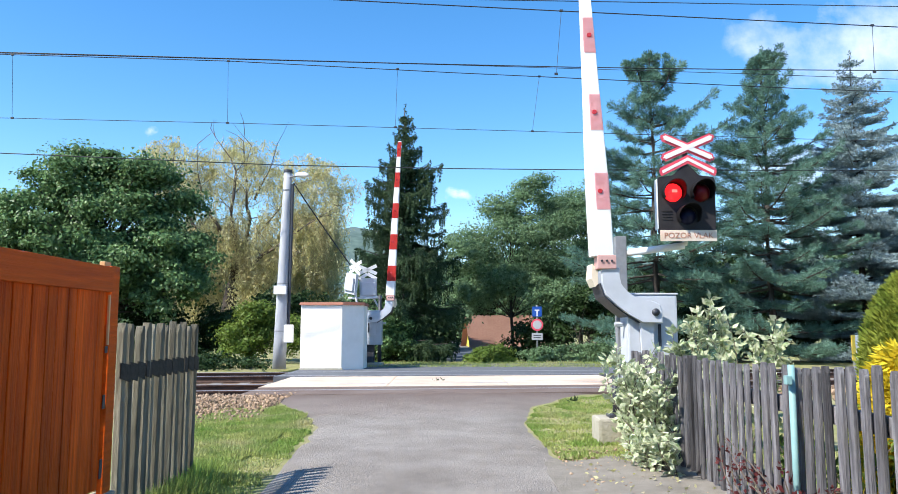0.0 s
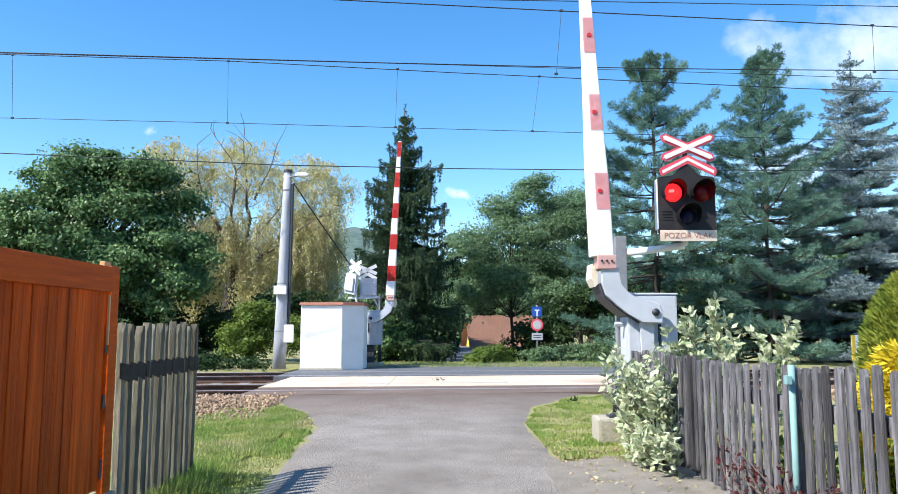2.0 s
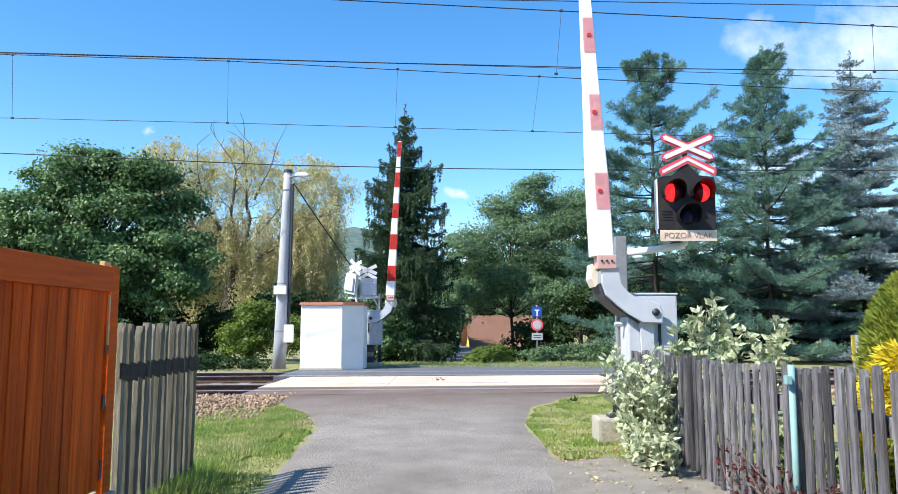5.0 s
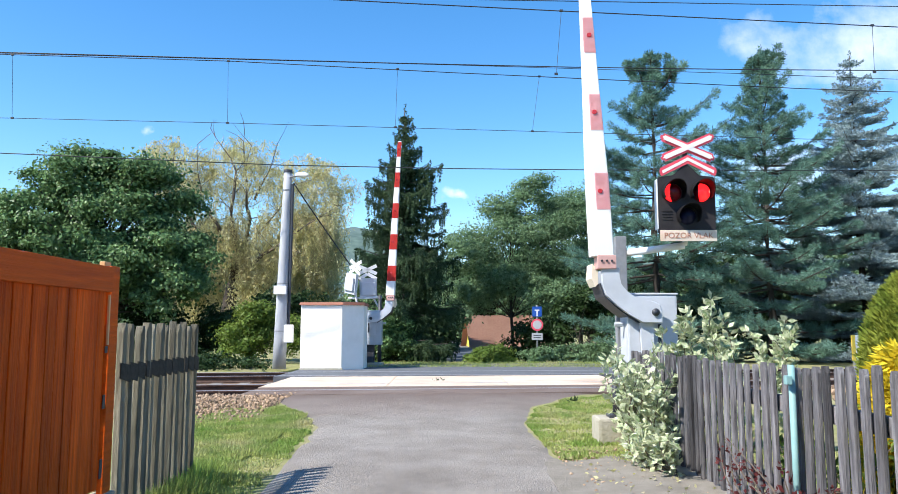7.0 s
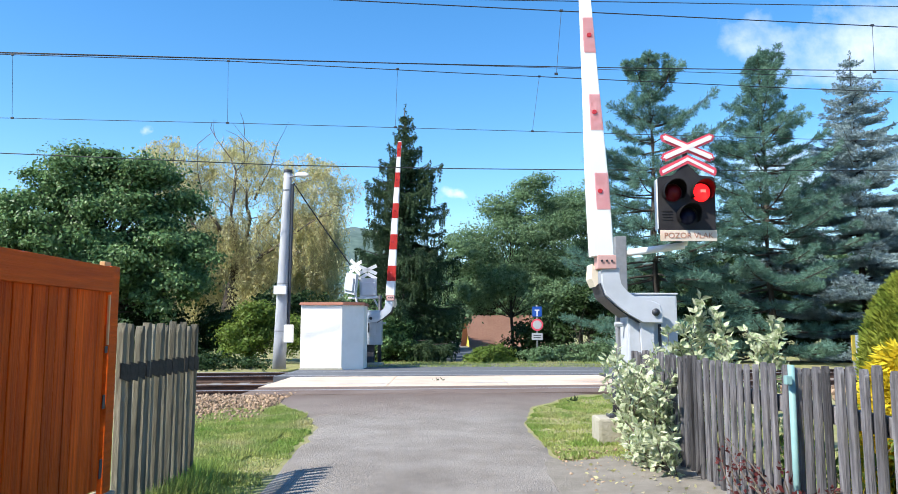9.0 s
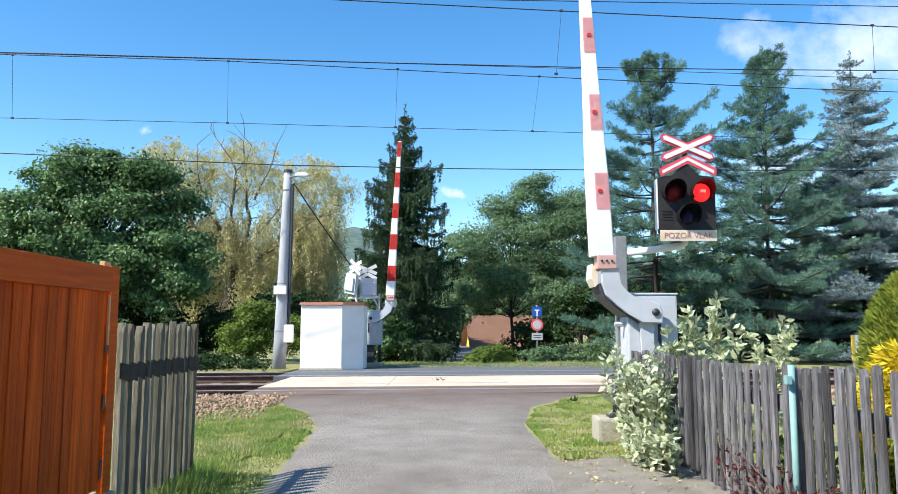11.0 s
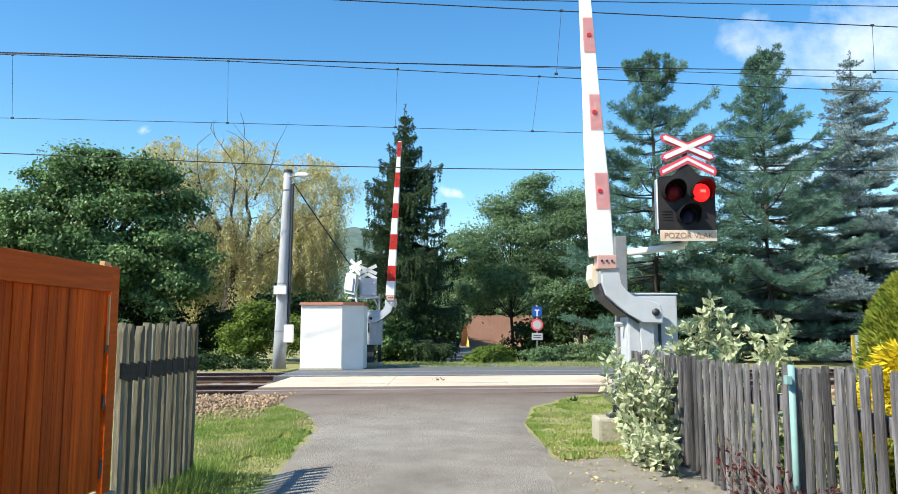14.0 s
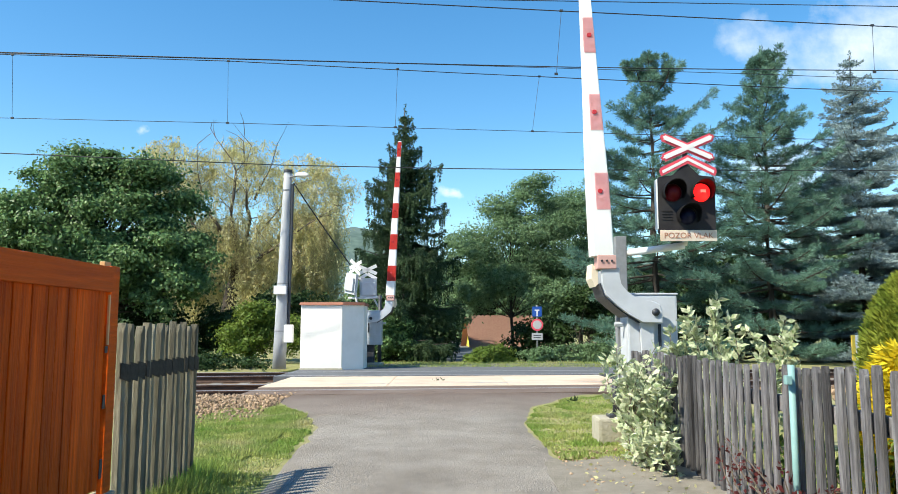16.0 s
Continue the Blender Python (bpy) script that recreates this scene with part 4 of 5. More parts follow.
        bmesh.ops.bevel(bm, geom=[e for e in bm.edges if abs(e.verts[0].co.y - e.verts[1].co.y) > 0.004], offset=0.02, segments=3, affect="EDGES")
        part("white_field", bm, SIGN_WHITE, arms[-1])
    out = [(-0.385, 3.155), (-0.36, 3.10), (0, 3.265), (0.36, 3.10), (0.385, 3.155), (0.375, 3.205), (0, 3.375), (-0.375, 3.205)]
    bm = B()
    prism(bm, [(cx + x * 0.94, z + 0.015) for x, z in out], by - 0.012, by)
    chev = part("cross_board", bm, SIGN_RED, s, "red-edged white chevron board")
    bm = B()
    prism(bm, [(cx + x * 0.87, z + 0.015) for x, z in ((-0.38, 3.172), (-0.37, 3.135), (0, 3.302), (0.37, 3.135), (0.38, 3.172), (0, 3.342))], by - 0.016, by - 0.0125)
    part("white_field", bm, SIGN_WHITE, chev)
    bm = B()
    box(bm, bx - 0.03, bx + 0.03, by + 0.02, by + 0.05, 3.2, 3.62)
    part("cross_holder", bm, DARK_STEEL, s)
    bm = B()
    box(bm, bx - 0.355, bx + 0.355, by - 0.03, by - 0.015, 2.285, 2.425, 0.006)
    plate = part("plate", bm, PLATE, s, "stained pale plate with faded red lettering")
    lettering("POZOR VLAK", 0.102, bx, by - 0.033, 2.352, LETTER, plate)
    return lens


LENS = signal()


# ---- beyond the railway ----
def far_side_signal(x, y, z, turn):
    s = empty("crossing_signal", x, y, z, turn)
    s.matrix_basis = pose(x, y, z, 0, 9 if turn < 0 else -2, turn)
    tagged(s, "grey back of a crossing signal with white cross boards", "railway signal")
    bm = B()
    box(bm, -0.26, 0.26, -0.05, 0.05, 0.0, 0.62, 0.015)
    part("board", bm, GREY_STEEL, s)
    bm = B()
    box(bm, -0.22, 0.22, -0.11, -0.052, 0.1, 0.5, 0.02)
    part("lamp_housing", bm, GREY_STEEL, s)
    for a, c in (((-0.28, 0.76), (0.28, 1.0)), ((-0.28, 1.0), (0.28, 0.76)), ((-0.27, 0.60), (0.0, 0.76)), ((0.0, 0.76), (0.27, 0.60))):
        bm = B()
        off = 0.01 if a[1] > 0.7 else 0.0
        bar(bm, a[0], a[1], c[0], c[1], 0.10, 0.055 + off, 0.075 + off)
        part("cross_board", bm, WHITE_PAINT, s, "white back of a cross board")
    bm = B()
    tube(bm, (0.15, 0.06, 0.05), (0.30, 0.06, -0.25), 0.03, 0.03, 8)
    part("bracket", bm, GREY_STEEL, s)
    return s


barrier(-2.30, 22.0, 0.1, True, BAND_RED, "red and white striped crossing barrier raised beyond the rails", 4.62, -0.052, 0.42, True, cabinet_z=0.62)
far_mast = empty("signal_mast", -2.07, 22.45, 0.1)
tagged(far_mast, "slim grey signal mast with a crossarm", "mast")
bm = B()
tube(bm, (0, 0, 0), (0, 0, 2.1), 0.06, 0.05, 10)
part("pole", bm, DARK_STEEL, far_mast, smooth=True)
bm = B()
tube(bm, (0.05, 0, 2.02), (-0.95, 0, 2.0), 0.035, 0.035, 8)
part("crossarm", bm, GREY_STEEL, far_mast, smooth=True)
far_side_signal(-2.95, 22.4, 2.22, -48)
far_side_signal(-2.42, 22.5, 2.08, 14)


def hut():
    h = empty("switch_hut", -3.12, 20.25, 0.1)
    tagged(h, "small white plastered switch hut with a rusty roof", "hut")
    bm = B()
    prism(bm, [(-0.83, 0), (0.28, 0), (0.28, 1.72), (-0.83, 1.72)], -0.25, 1.1)
    bmesh.ops.bevel(bm, geom=list(bm.edges), offset=0.015, segments=1, affect="EDGES")
    part("wall", bm, PLASTER, h)
    bm = B()
    verts = [(0.281, -0.25), (0.80, 0.15), (0.80, 1.1), (0.281, 1.1)]
    lo = [bm.verts.new((x, y, 0.0)) for x, y in verts]
    hi = [bm.verts.new((x, y, 1.72)) for x, y in verts]
    bm.faces.new(hi), bm.faces.new(lo[::-1])
    for k in range(4):
        bm.faces.new((lo[k], lo[(k + 1) % 4], hi[(k + 1) % 4], hi[k]))
    part("side_wall", bm, PLASTER, h)
    bm = B()
    out = [(-0.87, -0.30), (0.30, -0.30), (0.85, 0.13), (0.85, 1.15), (-0.87, 1.15)]
    lo = [bm.verts.new((x, y, 1.722)) for x, y in out]
    hi = [bm.verts.new((x * 0.97, y * 0.97 + 0.02, 1.80 if 0 < k < 3 else 1.79)) for k, (x, y) in enumerate(out)]
    bm.faces.new(hi), bm.faces.new(lo[::-1])
    for k in range(5):
        bm.faces.new((lo[k], lo[(k + 1) % 5], hi[(k + 1) % 5], hi[k]))
    part("roof", bm, HUT_ROOF, h, "thin rusty red roof sheet")
    bm = B()
    box(bm, -0.85, 0.3, -0.27, 1.1, -0.02, 0.05, 0.01)
    part("base", bm, MOSSY, h)
    return h


hut()


def lamp_pole():
    p = empty("lamp_pole", -4.62, 20.55, 0.1)
    tagged(p, "tall grey concrete pole with a small street lamp", "street lamp")
    bm = B()
    polytube(bm, [(0.12 * k / 6, 0, 5.42 * k / 6) for k in range(7)], [0.185 - 0.0125 * k for k in range(7)], 18)
    part("shaft", bm, POLE_CONCRETE, p, smooth=True)
    bm = B()
    tube(bm, (0.12, 0, 5.42), (0.12, 0, 5.50), 0.125, 0.12, 16)
    part("cap", bm, DARK_STEEL, p)
    bm = B()
    tube(bm, (0.2, -0.1, 5.28), (0.55, -0.1, 5.35), 0.025, 0.025, 8)
    part("bracket", bm, GALV, p)
    bm = B()
    prism(bm, [(0.33, 5.34), (0.40, 5.40), (0.66, 5.40), (0.74, 5.33), (0.66, 5.29), (0.38, 5.29)], -0.2, 0.0)
    bmesh.ops.bevel(bm, geom=list(bm.edges), offset=0.02, segments=2, affect="EDGES")
    part("lamp_head", bm, WHITE_PAINT, p, "white plastic lamp head")
    # added dark pipe: gives the pole's right side its shade by colour
    bm = B()
    tube(bm, (0.23, -0.02, 0.9), (0.27, -0.04, 5.1), 0.04, 0.04, 8)
    part("cable_pipe", bm, DARK_STEEL, p, "dark pipe standing in for the pole's shaded side")
    bm = B()
    box(bm, -0.14, 0.20, -0.28, -0.12, 2.02, 2.25, 0.012)
    part("junction_box", bm, WHITE_PAINT, p, "pale junction box")
    bm = B()
    box(bm, 0.16, 0.40, -0.26, -0.10, 0.72, 1.20, 0.015)
    part("meter_box", bm, WHITE_PAINT, p, "white meter box")
    for z in (4.9, 2.3, 1.0):
        bm = B()
        tube(bm, (0.02 * z, 0, z), (0.02 * z, 0, z + 0.04), 0.192 - 0.0138 * z, 0.192 - 0.0138 * z, 18)
        part("steel_band", bm, GALV, p)
    return p


lamp_pole()


# ---- overhead wires ----
def cable(name, pts, r, label, group="overhead wires", sag=0.0, parent=None):
    bm = B()
    run = [Vector(pts[0])]
    for p, q in zip(pts, pts[1:]):
        p, q = Vector(p), Vector(q)
        n = 14 if sag else 1
        run += [p.lerp(q, k / n) - Vector((0, 0, 4 * sag * (k / n) * (1 - k / n))) for k in range(1, n + 1)]
    polytube(bm, run, [r] * len(run), 6)
    ob = link(name, bm, WIRE, parent)
    if not parent:
        tagged(ob, label, "wire", group)
    return ob


# each wire as heights along the line of the tracks, at its own distance
WIRES = [(14.15, 0.0085, [(-45, 6.22), (1.21, 7.705), (9.51, 7.974), (45, 9.06)]), (13.95, 0.0105, [(-45, 7.57), (-2.24, 7.456), (2.22, 7.439), (9.34, 7.43), (45, 7.41)]),
         (18.2, 0.0125, [(-45, 7.24), (-10.61, 7.683), (-1.34, 7.783), (3.17, 7.854), (7.62, 7.964), (12.1, 8.105), (45, 9.13)]), (18.35, 0.0105, [(-45, 7.39), (-10.64, 7.689), (-5.38, 7.73), (0.0, 7.645), (9.4, 7.56), (45, 7.58)]),
         (21.5, 0.0085, [(-45, 8.44), (-12.53, 8.834), (0.0, 8.986), (8.99, 9.062), (45, 9.14)]), (18.3, 0.007, [(-45, 5.90), (-10.57, 6.125), (-5.34, 6.159), (2.12, 6.168), (12.03, 6.173), (45, 6.40)])]
for d, r, run in WIRES:
    cable("overhead_wire", [(x, d + TRACK_SLOPE * x, z) for x, z in run], r, "thin dark overhead wire above the rails")
for xt, zt, xb, zb, d in ((-10.38, 7.66, -10.30, 6.12, 18.3), (-5.41, 7.70, -5.38, 6.15, 18.3), (-1.29, 7.66, -1.335, 6.16, 18.3), (2.22, 7.435, 2.10, 6.14, 13.95), (2.31, 7.60, 2.115, 6.16, 18.3), (8.77, 7.43, 8.755, 6.43, 13.95)):
    drop = cable("dropper_wire", [(xt, d + TRACK_SLOPE * xt, zt), (xb, d + TRACK_SLOPE * xb, zb)], 0.0045, "thin dropper wire between overhead wires")
    for x, z in ((xt, zt), (xb, zb)):
        bm = B()
        box(bm, x - 0.035, x + 0.035, d + TRACK_SLOPE * x - 0.012, d + TRACK_SLOPE * x + 0.012, z - 0.012, z + 0.035, 0.006)
        part("clamp", bm, WIRE, drop)
cable("power_cable", [(-45, 15.34, 6.40), (-11.61, 18.95, 5.705), (-4.52, 19.71, 5.557), (0.0, 20.2, 5.569), (4.12, 20.64, 5.624), (13.22, 21.63, 5.826), (45, 25.06, 6.53)], 0.013, "black cable strung past the lamp pole")
cable("service_cable", [(-4.22, 20.0, 5.12), (-2.9, 21.9, 3.05)], 0.018, "thick black cable sloping down to the signals", sag=0.03)


# ---- house, signs, hill, clouds ----
def house():
    h = empty("house", 3.2, 46.0, -0.3, 3.8)
    tagged(h, "yellow house with a brown tiled roof behind hedges", "house")
    bm = B()
    box(bm, -1.55, 3.0, 0.2, 7.0, -2.5, 0.28)
    part("wall", bm, YELLOW_WALL, h)
    bm = B()
    g = [bm.verts.new(q) for q in ((-1.55, 0.2, 0.282), (-1.55, 7.0, 0.282), (-1.55, 3.6, 2.2), (-1.45, 0.2, 0.282), (-1.45, 7.0, 0.282), (-1.45, 3.6, 2.2))]
    for f in ((0, 1, 2), (5, 4, 3), (0, 3, 4, 1), (1, 4, 5, 2), (2, 5, 3, 0)):
        bm.faces.new([g[i] for i in f])
    part("gable", bm, YELLOW_WALL, h, "bright yellow gable")
    for sgn in (0, 1):
        bm = B()
        ya, yb = (-0.15, 3.6) if not sgn else (7.35, 3.6)
        v = [bm.verts.new(q) for q in ((-1.93, ya, 0.12), (3.2, ya, 0.12), (3.2, yb, 2.35), (-1.93, yb, 2.35))]
        bm.faces.new(v)
        bmesh.ops.solidify(bm, geom=list(bm.faces), thickness=0.12)
        part("roof", bm, ROOF_TILE, h, "brown tiled roof slope")
    return h


house()


def road_signs():
    s = empty("road_signs", 3.05, 26.0, -0.1)
    k = 0.84
    tagged(s, "post with blue dead-end sign and round red-rimmed sign", "road sign")
    bm = B()
    tube(bm, (0, 0.03, -0.1), (0, 0.03, 2.1), 0.03, 0.03, 8)
    part("post", bm, GALV, s, smooth=True)
    bm = B()
    box(bm, -0.2 * k, 0.2 * k, -0.012, 0.0, 1.70, 2.05, 0.01)
    blue = part("blue_sign", bm, SIGN_BLUE, s, "blue square dead-end sign")
    bm = B()
    box(bm, -0.02, 0.02, -0.018, -0.0125, 1.72, 1.90)
    part("white_stem", bm, SIGN_WHITE, blue)
    bm = B()
    box(bm, -0.08, 0.08, -0.018, -0.0125, 1.905, 1.945)
    part("bar", bm, SIGN_WHITE, blue)
    bm = B()
    tube(bm, (0, 0.0, 1.42), (0, -0.012, 1.42), 0.25 * k, 0.25 * k, 32)
    rim = part("round_sign", bm, SIGN_RED, s, "round red-rimmed sign with white centre")
    bm = B()
    tube(bm, (0, -0.0125, 1.42), (0, -0.017, 1.42), 0.18 * k, 0.18 * k, 32)
    part("white_centre", bm, SIGN_WHITE_SHADED, rim)
    bm = B()
    box(bm, -0.19, 0.19, -0.012, 0.0, 0.9, 1.13, 0.006)
    plate = part("extra_plate", bm, SIGN_WHITE_SHADED, s, "small white plate with dark bars")
    for z in (0.965, 1.045):
        bm = B()
        box(bm, -0.13, 0.13, -0.016, -0.0125, z, z + 0.03)
        part("text_bar", bm, DARK_STEEL, plate)
    return s


road_signs()
xs = np.linspace(-900, 900, 70)
hill = grid_mesh("hill", xs, np.linspace(450, 1300, 40),
                 lambda x, y: (62 + 34 * math.exp(-((x + 85) / 70) ** 2) + 24 * math.exp(-((x + 330) / 200) ** 2) + 16 * math.exp(-((x - 330) / 220) ** 2) + 7 * noise.noise((x * .012, y * .012, 0)) + 3 * noise.noise((x * .06, y * .06, 0))) * step01(440, 720, y) * (1 - step01(900, 1320, y)) - 6, HILL)
tagged(hill, "distant hazy wooded hill", "hill", kind="structure")

# ---- trees ----
tagged(broadleaf("ash_tree", -12.4, 26.5, 0.0, [(0, 0, 4.4, 3.5, 2.6, 2.6), (-2.6, 0.5, 3.6, 2.6, 2.2, 2.3), (2.3, -0.6, 2.9, 2.0, 2.0, 2.2), (0.6, -1.4, 2.0, 3.4, 1.4, 1.7), (-0.5, 0, 6.3, 1.3, 1.2, 1.2), (1.3, 0, 5.9, 1.1, 1.1, 1.2), (-1.9, 0, 5.6, 1.2, 1.2, 0.9), (-4.8, 0, 2.6, 2.0, 2.0, 2.2), (-4.4, 0, 4.6, 1.2, 1.2, 1.1), (-0.8, 0, 6.75, 0.6, 0.8, 0.75), (0.5, 0, 6.5, 0.45, 0.6, 0.6), (1.9, 0, 6.2, 0.45, 0.6, 0.6), (3.0, 0, 5.4, 0.45, 0.5, 0.5), (-2.4, 0, 6.1, 0.6, 0.7, 0.6)], 340, 400, 0.14, LEAF_ASH, BARK_DARK, 5.0, 0.22, 31, 0.46), "dense dark green broadleaf tree beyond the rails", "tree")


def willow():
    """A leaning old willow: dark forked limbs standing clear above, thin hanging strands in loose masses."""
    rng = np.random.default_rng(41)
    rnd = random.Random(41)
    t = empty("willow_tree", -9.7, 33.0, -0.3)
    tagged(t, "old golden-green weeping willow with bare upper limbs", "tree")
    bm = B()
    polytube(bm, [(0, 0, -0.2), (-0.15, 0, 1.4), (0.05, 0, 2.8), (0.3, 0.0, 4.1)], [0.42, 0.33, 0.29, 0.25], 10)
    part("trunk", bm, BARK_DARK, t, smooth=True)
    limbs = [(0.17, [(0.3, 4.1), (-0.4, 5.0), (-0.95, 5.8), (-1.4, 6.8), (-1.9, 8.2), (-2.0, 9.0)]), (0.15, [(0.25, 4.0), (-0.1, 5.2), (-0.15, 6.2), (-0.9, 7.3), (-1.1, 8.5), (-1.2, 9.9)]),
             (0.18, [(0.3, 4.1), (0.6, 5.0), (0.4, 6.2), (0.45, 7.6), (0.5, 8.7), (-0.2, 9.9), (-0.7, 10.7)]), (0.07, [(0.5, 8.7), (0.65, 9.8), (0.85, 10.5)]),
             (0.13, [(0.6, 5.0), (1.0, 6.6), (1.0, 7.6), (0.9, 8.7), (1.1, 9.9)]), (0.07, [(1.0, 7.6), (1.8, 8.8), (2.3, 9.9)]),
             (0.17, [(0.3, 4.1), (1.2, 4.5), (2.3, 5.1), (3.6, 6.1), (5.0, 7.0)]), (0.11, [(0.6, 5.0), (1.4, 5.9), (2.4, 6.8), (3.2, 8.0)]), (0.10, [(-0.4, 5.0), (-1.6, 5.6), (-2.8, 6.6), (-3.4, 7.9)]),
             (0.09, [(1.2, 4.5), (2.2, 4.4), (3.4, 4.9)])]
    heads = []
    bm = B()
    for r, pts in limbs:
        y = rnd.uniform(-0.9, 0.4)
        run = [Vector((x, y * k / (len(pts) - 1) - 1.5 * min(1, k * 0.5), z * 0.95)) for k, (x, z) in enumerate(pts)]
        if r > 0.1:
            run[0] = Vector((pts[0][0], -0.05, pts[0][1] * 0.95))
        fine = []
        for a, b in zip(run, run[1:]):
            fine += [a, a.lerp(b, 0.5) + Vector((rnd.uniform(-.09, .09), rnd.uniform(-.09, .09), rnd.uniform(-.05, .05)))]
        fine.append(run[-1])
        n = len(fine) - 1
        polytube(bm, fine, [max(0.012, r * 0.85 * (1 - k / n) ** 1.2) for k in range(n + 1)], 7)
        for k, c in enumerate(fine[2:], 2):
            for _ in range(3 if c.z < 8.6 else 1):
                e = c + Vector((rnd.uniform(-.8, .8), rnd.uniform(-.6, .6), rnd.uniform(.15, .95)))
                m = c.lerp(e, 0.5) + Vector((rnd.uniform(-.1, .1), 0, rnd.uniform(-.1, .1)))
                polytube(bm, [c, m, e], [0.015, 0.010, 0.005], 4)
                if e.z < 9.2:
                    heads.append(e)
    tagged(part("branchwork", bm, BARK, t, "bare brown limbs"), kind="stuff")
    # loose masses of strands: centre, reach and share
    masses = [((-2.5, -0.4, 8.4), (1.7, 1.3, 1.6), 160), ((0.2, 0.5, 8.7), (1.9, 1.2, 1.7), 150), ((3.5, -0.3, 7.7), (1.9, 1.4, 1.6), 200), ((1.2, -1.0, 5.6), (1.6, 0.9, 0.9), 45), ((3.7, -0.6, 5.4), (1.6, 1.2, 1.4), 170),
              ((-1.2, 0.6, 5.6), (1.9, 1.0, 1.4), 120), ((1.4, -1.0, 3.8), (0.8, 0.7, 0.7), 60), ((3.6, 0.4, 3.4), (1.5, 0.8, 1.0), 90), ((-1.4, 0.8, 3.6), (1.6, 0.8, 1.2), 80)]
    for c, r, n in masses:
        d = unit(rng.normal(0, 1, (n, 3))) * rng.uniform(0.25, 1.0, (n, 1)) ** 0.5
        heads += [Vector(q) for q in np.array(c) + d * np.array(r)]
    pos, out = [], []
    for hd in heads:
        for _ in range(5):
            ln = min(rnd.uniform(0.3, 0.8) if hd.z > 7.2 else rnd.uniform(0.7, 2.0), max(0.4, hd.z - 0.6))
            m = int(ln / 0.036)
            s = np.linspace(0, 1, m)[:, None]
            wide = 0.55 if hd.z > 7.2 else 0.28
            dx, dy = rnd.uniform(-wide, wide), rnd.uniform(-.3, .3)
            lift = 0.25 if hd.z > 7.2 else 0.05
            p = np.array(hd)[None] + s * [[dx, dy, -ln]] + np.sqrt(s) * [[rnd.uniform(-.35, .35), rnd.uniform(-.3, .3), lift]]
            pos.append(p + rng.normal(0, 0.05, (m, 3)))
            out.append(np.tile([[dx * 0.3, dy * 0.3, -0.8]], (m, 1)))
    pos, out = np.concatenate(pos), np.concatenate(out)
    tagged(leaves("crown", pos, out, 0.125, 0.018, LEAF_WILLOW, t, rng, 0.7, 0.15), kind="stuff")


willow()
tagged(spruce("spruce_tree", -1.62, 27.0, -0.1, 9.45, [(0.4, 2.1), (3.0, 2.05), (5.0, 1.8), (6.3, 1.45), (7.5, 0.90), (8.3, 0.46), (8.8, 0.24), (9.4, 0.08)], NEEDLE_SPRUCE, BARK_DARK, 51, first=0.7, whorl=0.62, gap=0.16, fill=1.35, thin=0.0125, needle=0.085), "tall dark green spruce with drooping branches", "tree")
tagged(broadleaf("robinia_tree", 2.6, 31.0, -0.3, [(0.2, 0, 5.3, 1.5, 1.4, 1.2), (1.0, 0, 7.1, 0.7, 0.8, 0.6), (-1.7, 0, 4.5, 1.2, 1.3, 0.9), (2.0, 0, 5.2, 1.0, 1.2, 1.0), (-0.5, 0, 6.4, 0.9, 0.9, 0.5), (1.5, 0, 3.7, 1.5, 1.4, 0.9), (-1.2, 0, 3.3, 1.3, 1.2, 0.8), (2.6, 0, 6.2, 0.5, 0.6, 0.5), (0.0, -0.9, 3.0, 1.5, 0.8, 0.8), (-1.7, -0.6, 2.5, 1.1, 0.8, 0.7), (1.9, -0.7, 2.6, 1.2, 0.8, 0.7)], 250, 300, 0.10, LEAF_ROBINIA, BARK_DARK, 5.8, 0.085, 61, 0.46, limb_frac=0.16, flat=0.62), "feathery green robinia tree with a slim dark trunk", "tree")
tagged(broadleaf("robinia_tree", 5.6, 32.5, -0.3, [(0, 0, 5.2, 1.6, 1.4, 2.1), (0.3, 0, 2.8, 2.0, 1.5, 1.7), (-0.6, 0, 6.9, 0.7, 0.7, 0.6)], 190, 340, 0.10, LEAF_ROBINIA, BARK_DARK, 5.8, 0.09, 62, 0.46, limb_frac=0.16, flat=0.62), "feathery green robinia tree in a thicket", "tree")
PINES = [pine("pine_tree", 7.0, 25.2, -0.1, 10.75, [(0.5, 3.0), (4.0, 2.7), (6.5, 2.0), (8.0, 1.35), (9.2, 0.66), (10.0, 0.34), (10.7, 0.15)], NEEDLE_PINE, BARK_DARK, 71, gap=0.14,
              arms=((8.2, 2, 2.25, 0.60), (7.3, -6, 2.70, 0.42), (8.4, 176, 1.35, 0.45), (8.0, 25, 1.5, 0.5), (6.6, 185, 2.2, 0.25)), heads=((9.2, 0.85, 10.55), (9.3, -0.50, 10.45))),
         pine("pine_tree", 10.75, 25.0, -0.1, 10.95, [(0.5, 3.6), (3.5, 3.3), (5.5, 2.5), (7.2, 1.7), (8.6, 1.05), (9.6, 0.62), (10.4, 0.30), (10.9, 0.10)], NEEDLE_PINE, BARK_DARK, 72, gap=0.08,
              arms=((6.8, 10, 2.6, 0.22), (5.6, -20, 3.1, 0.16), (7.0, 178, 2.0, 0.3)), heads=((9.6, 0.50, 10.7),))]
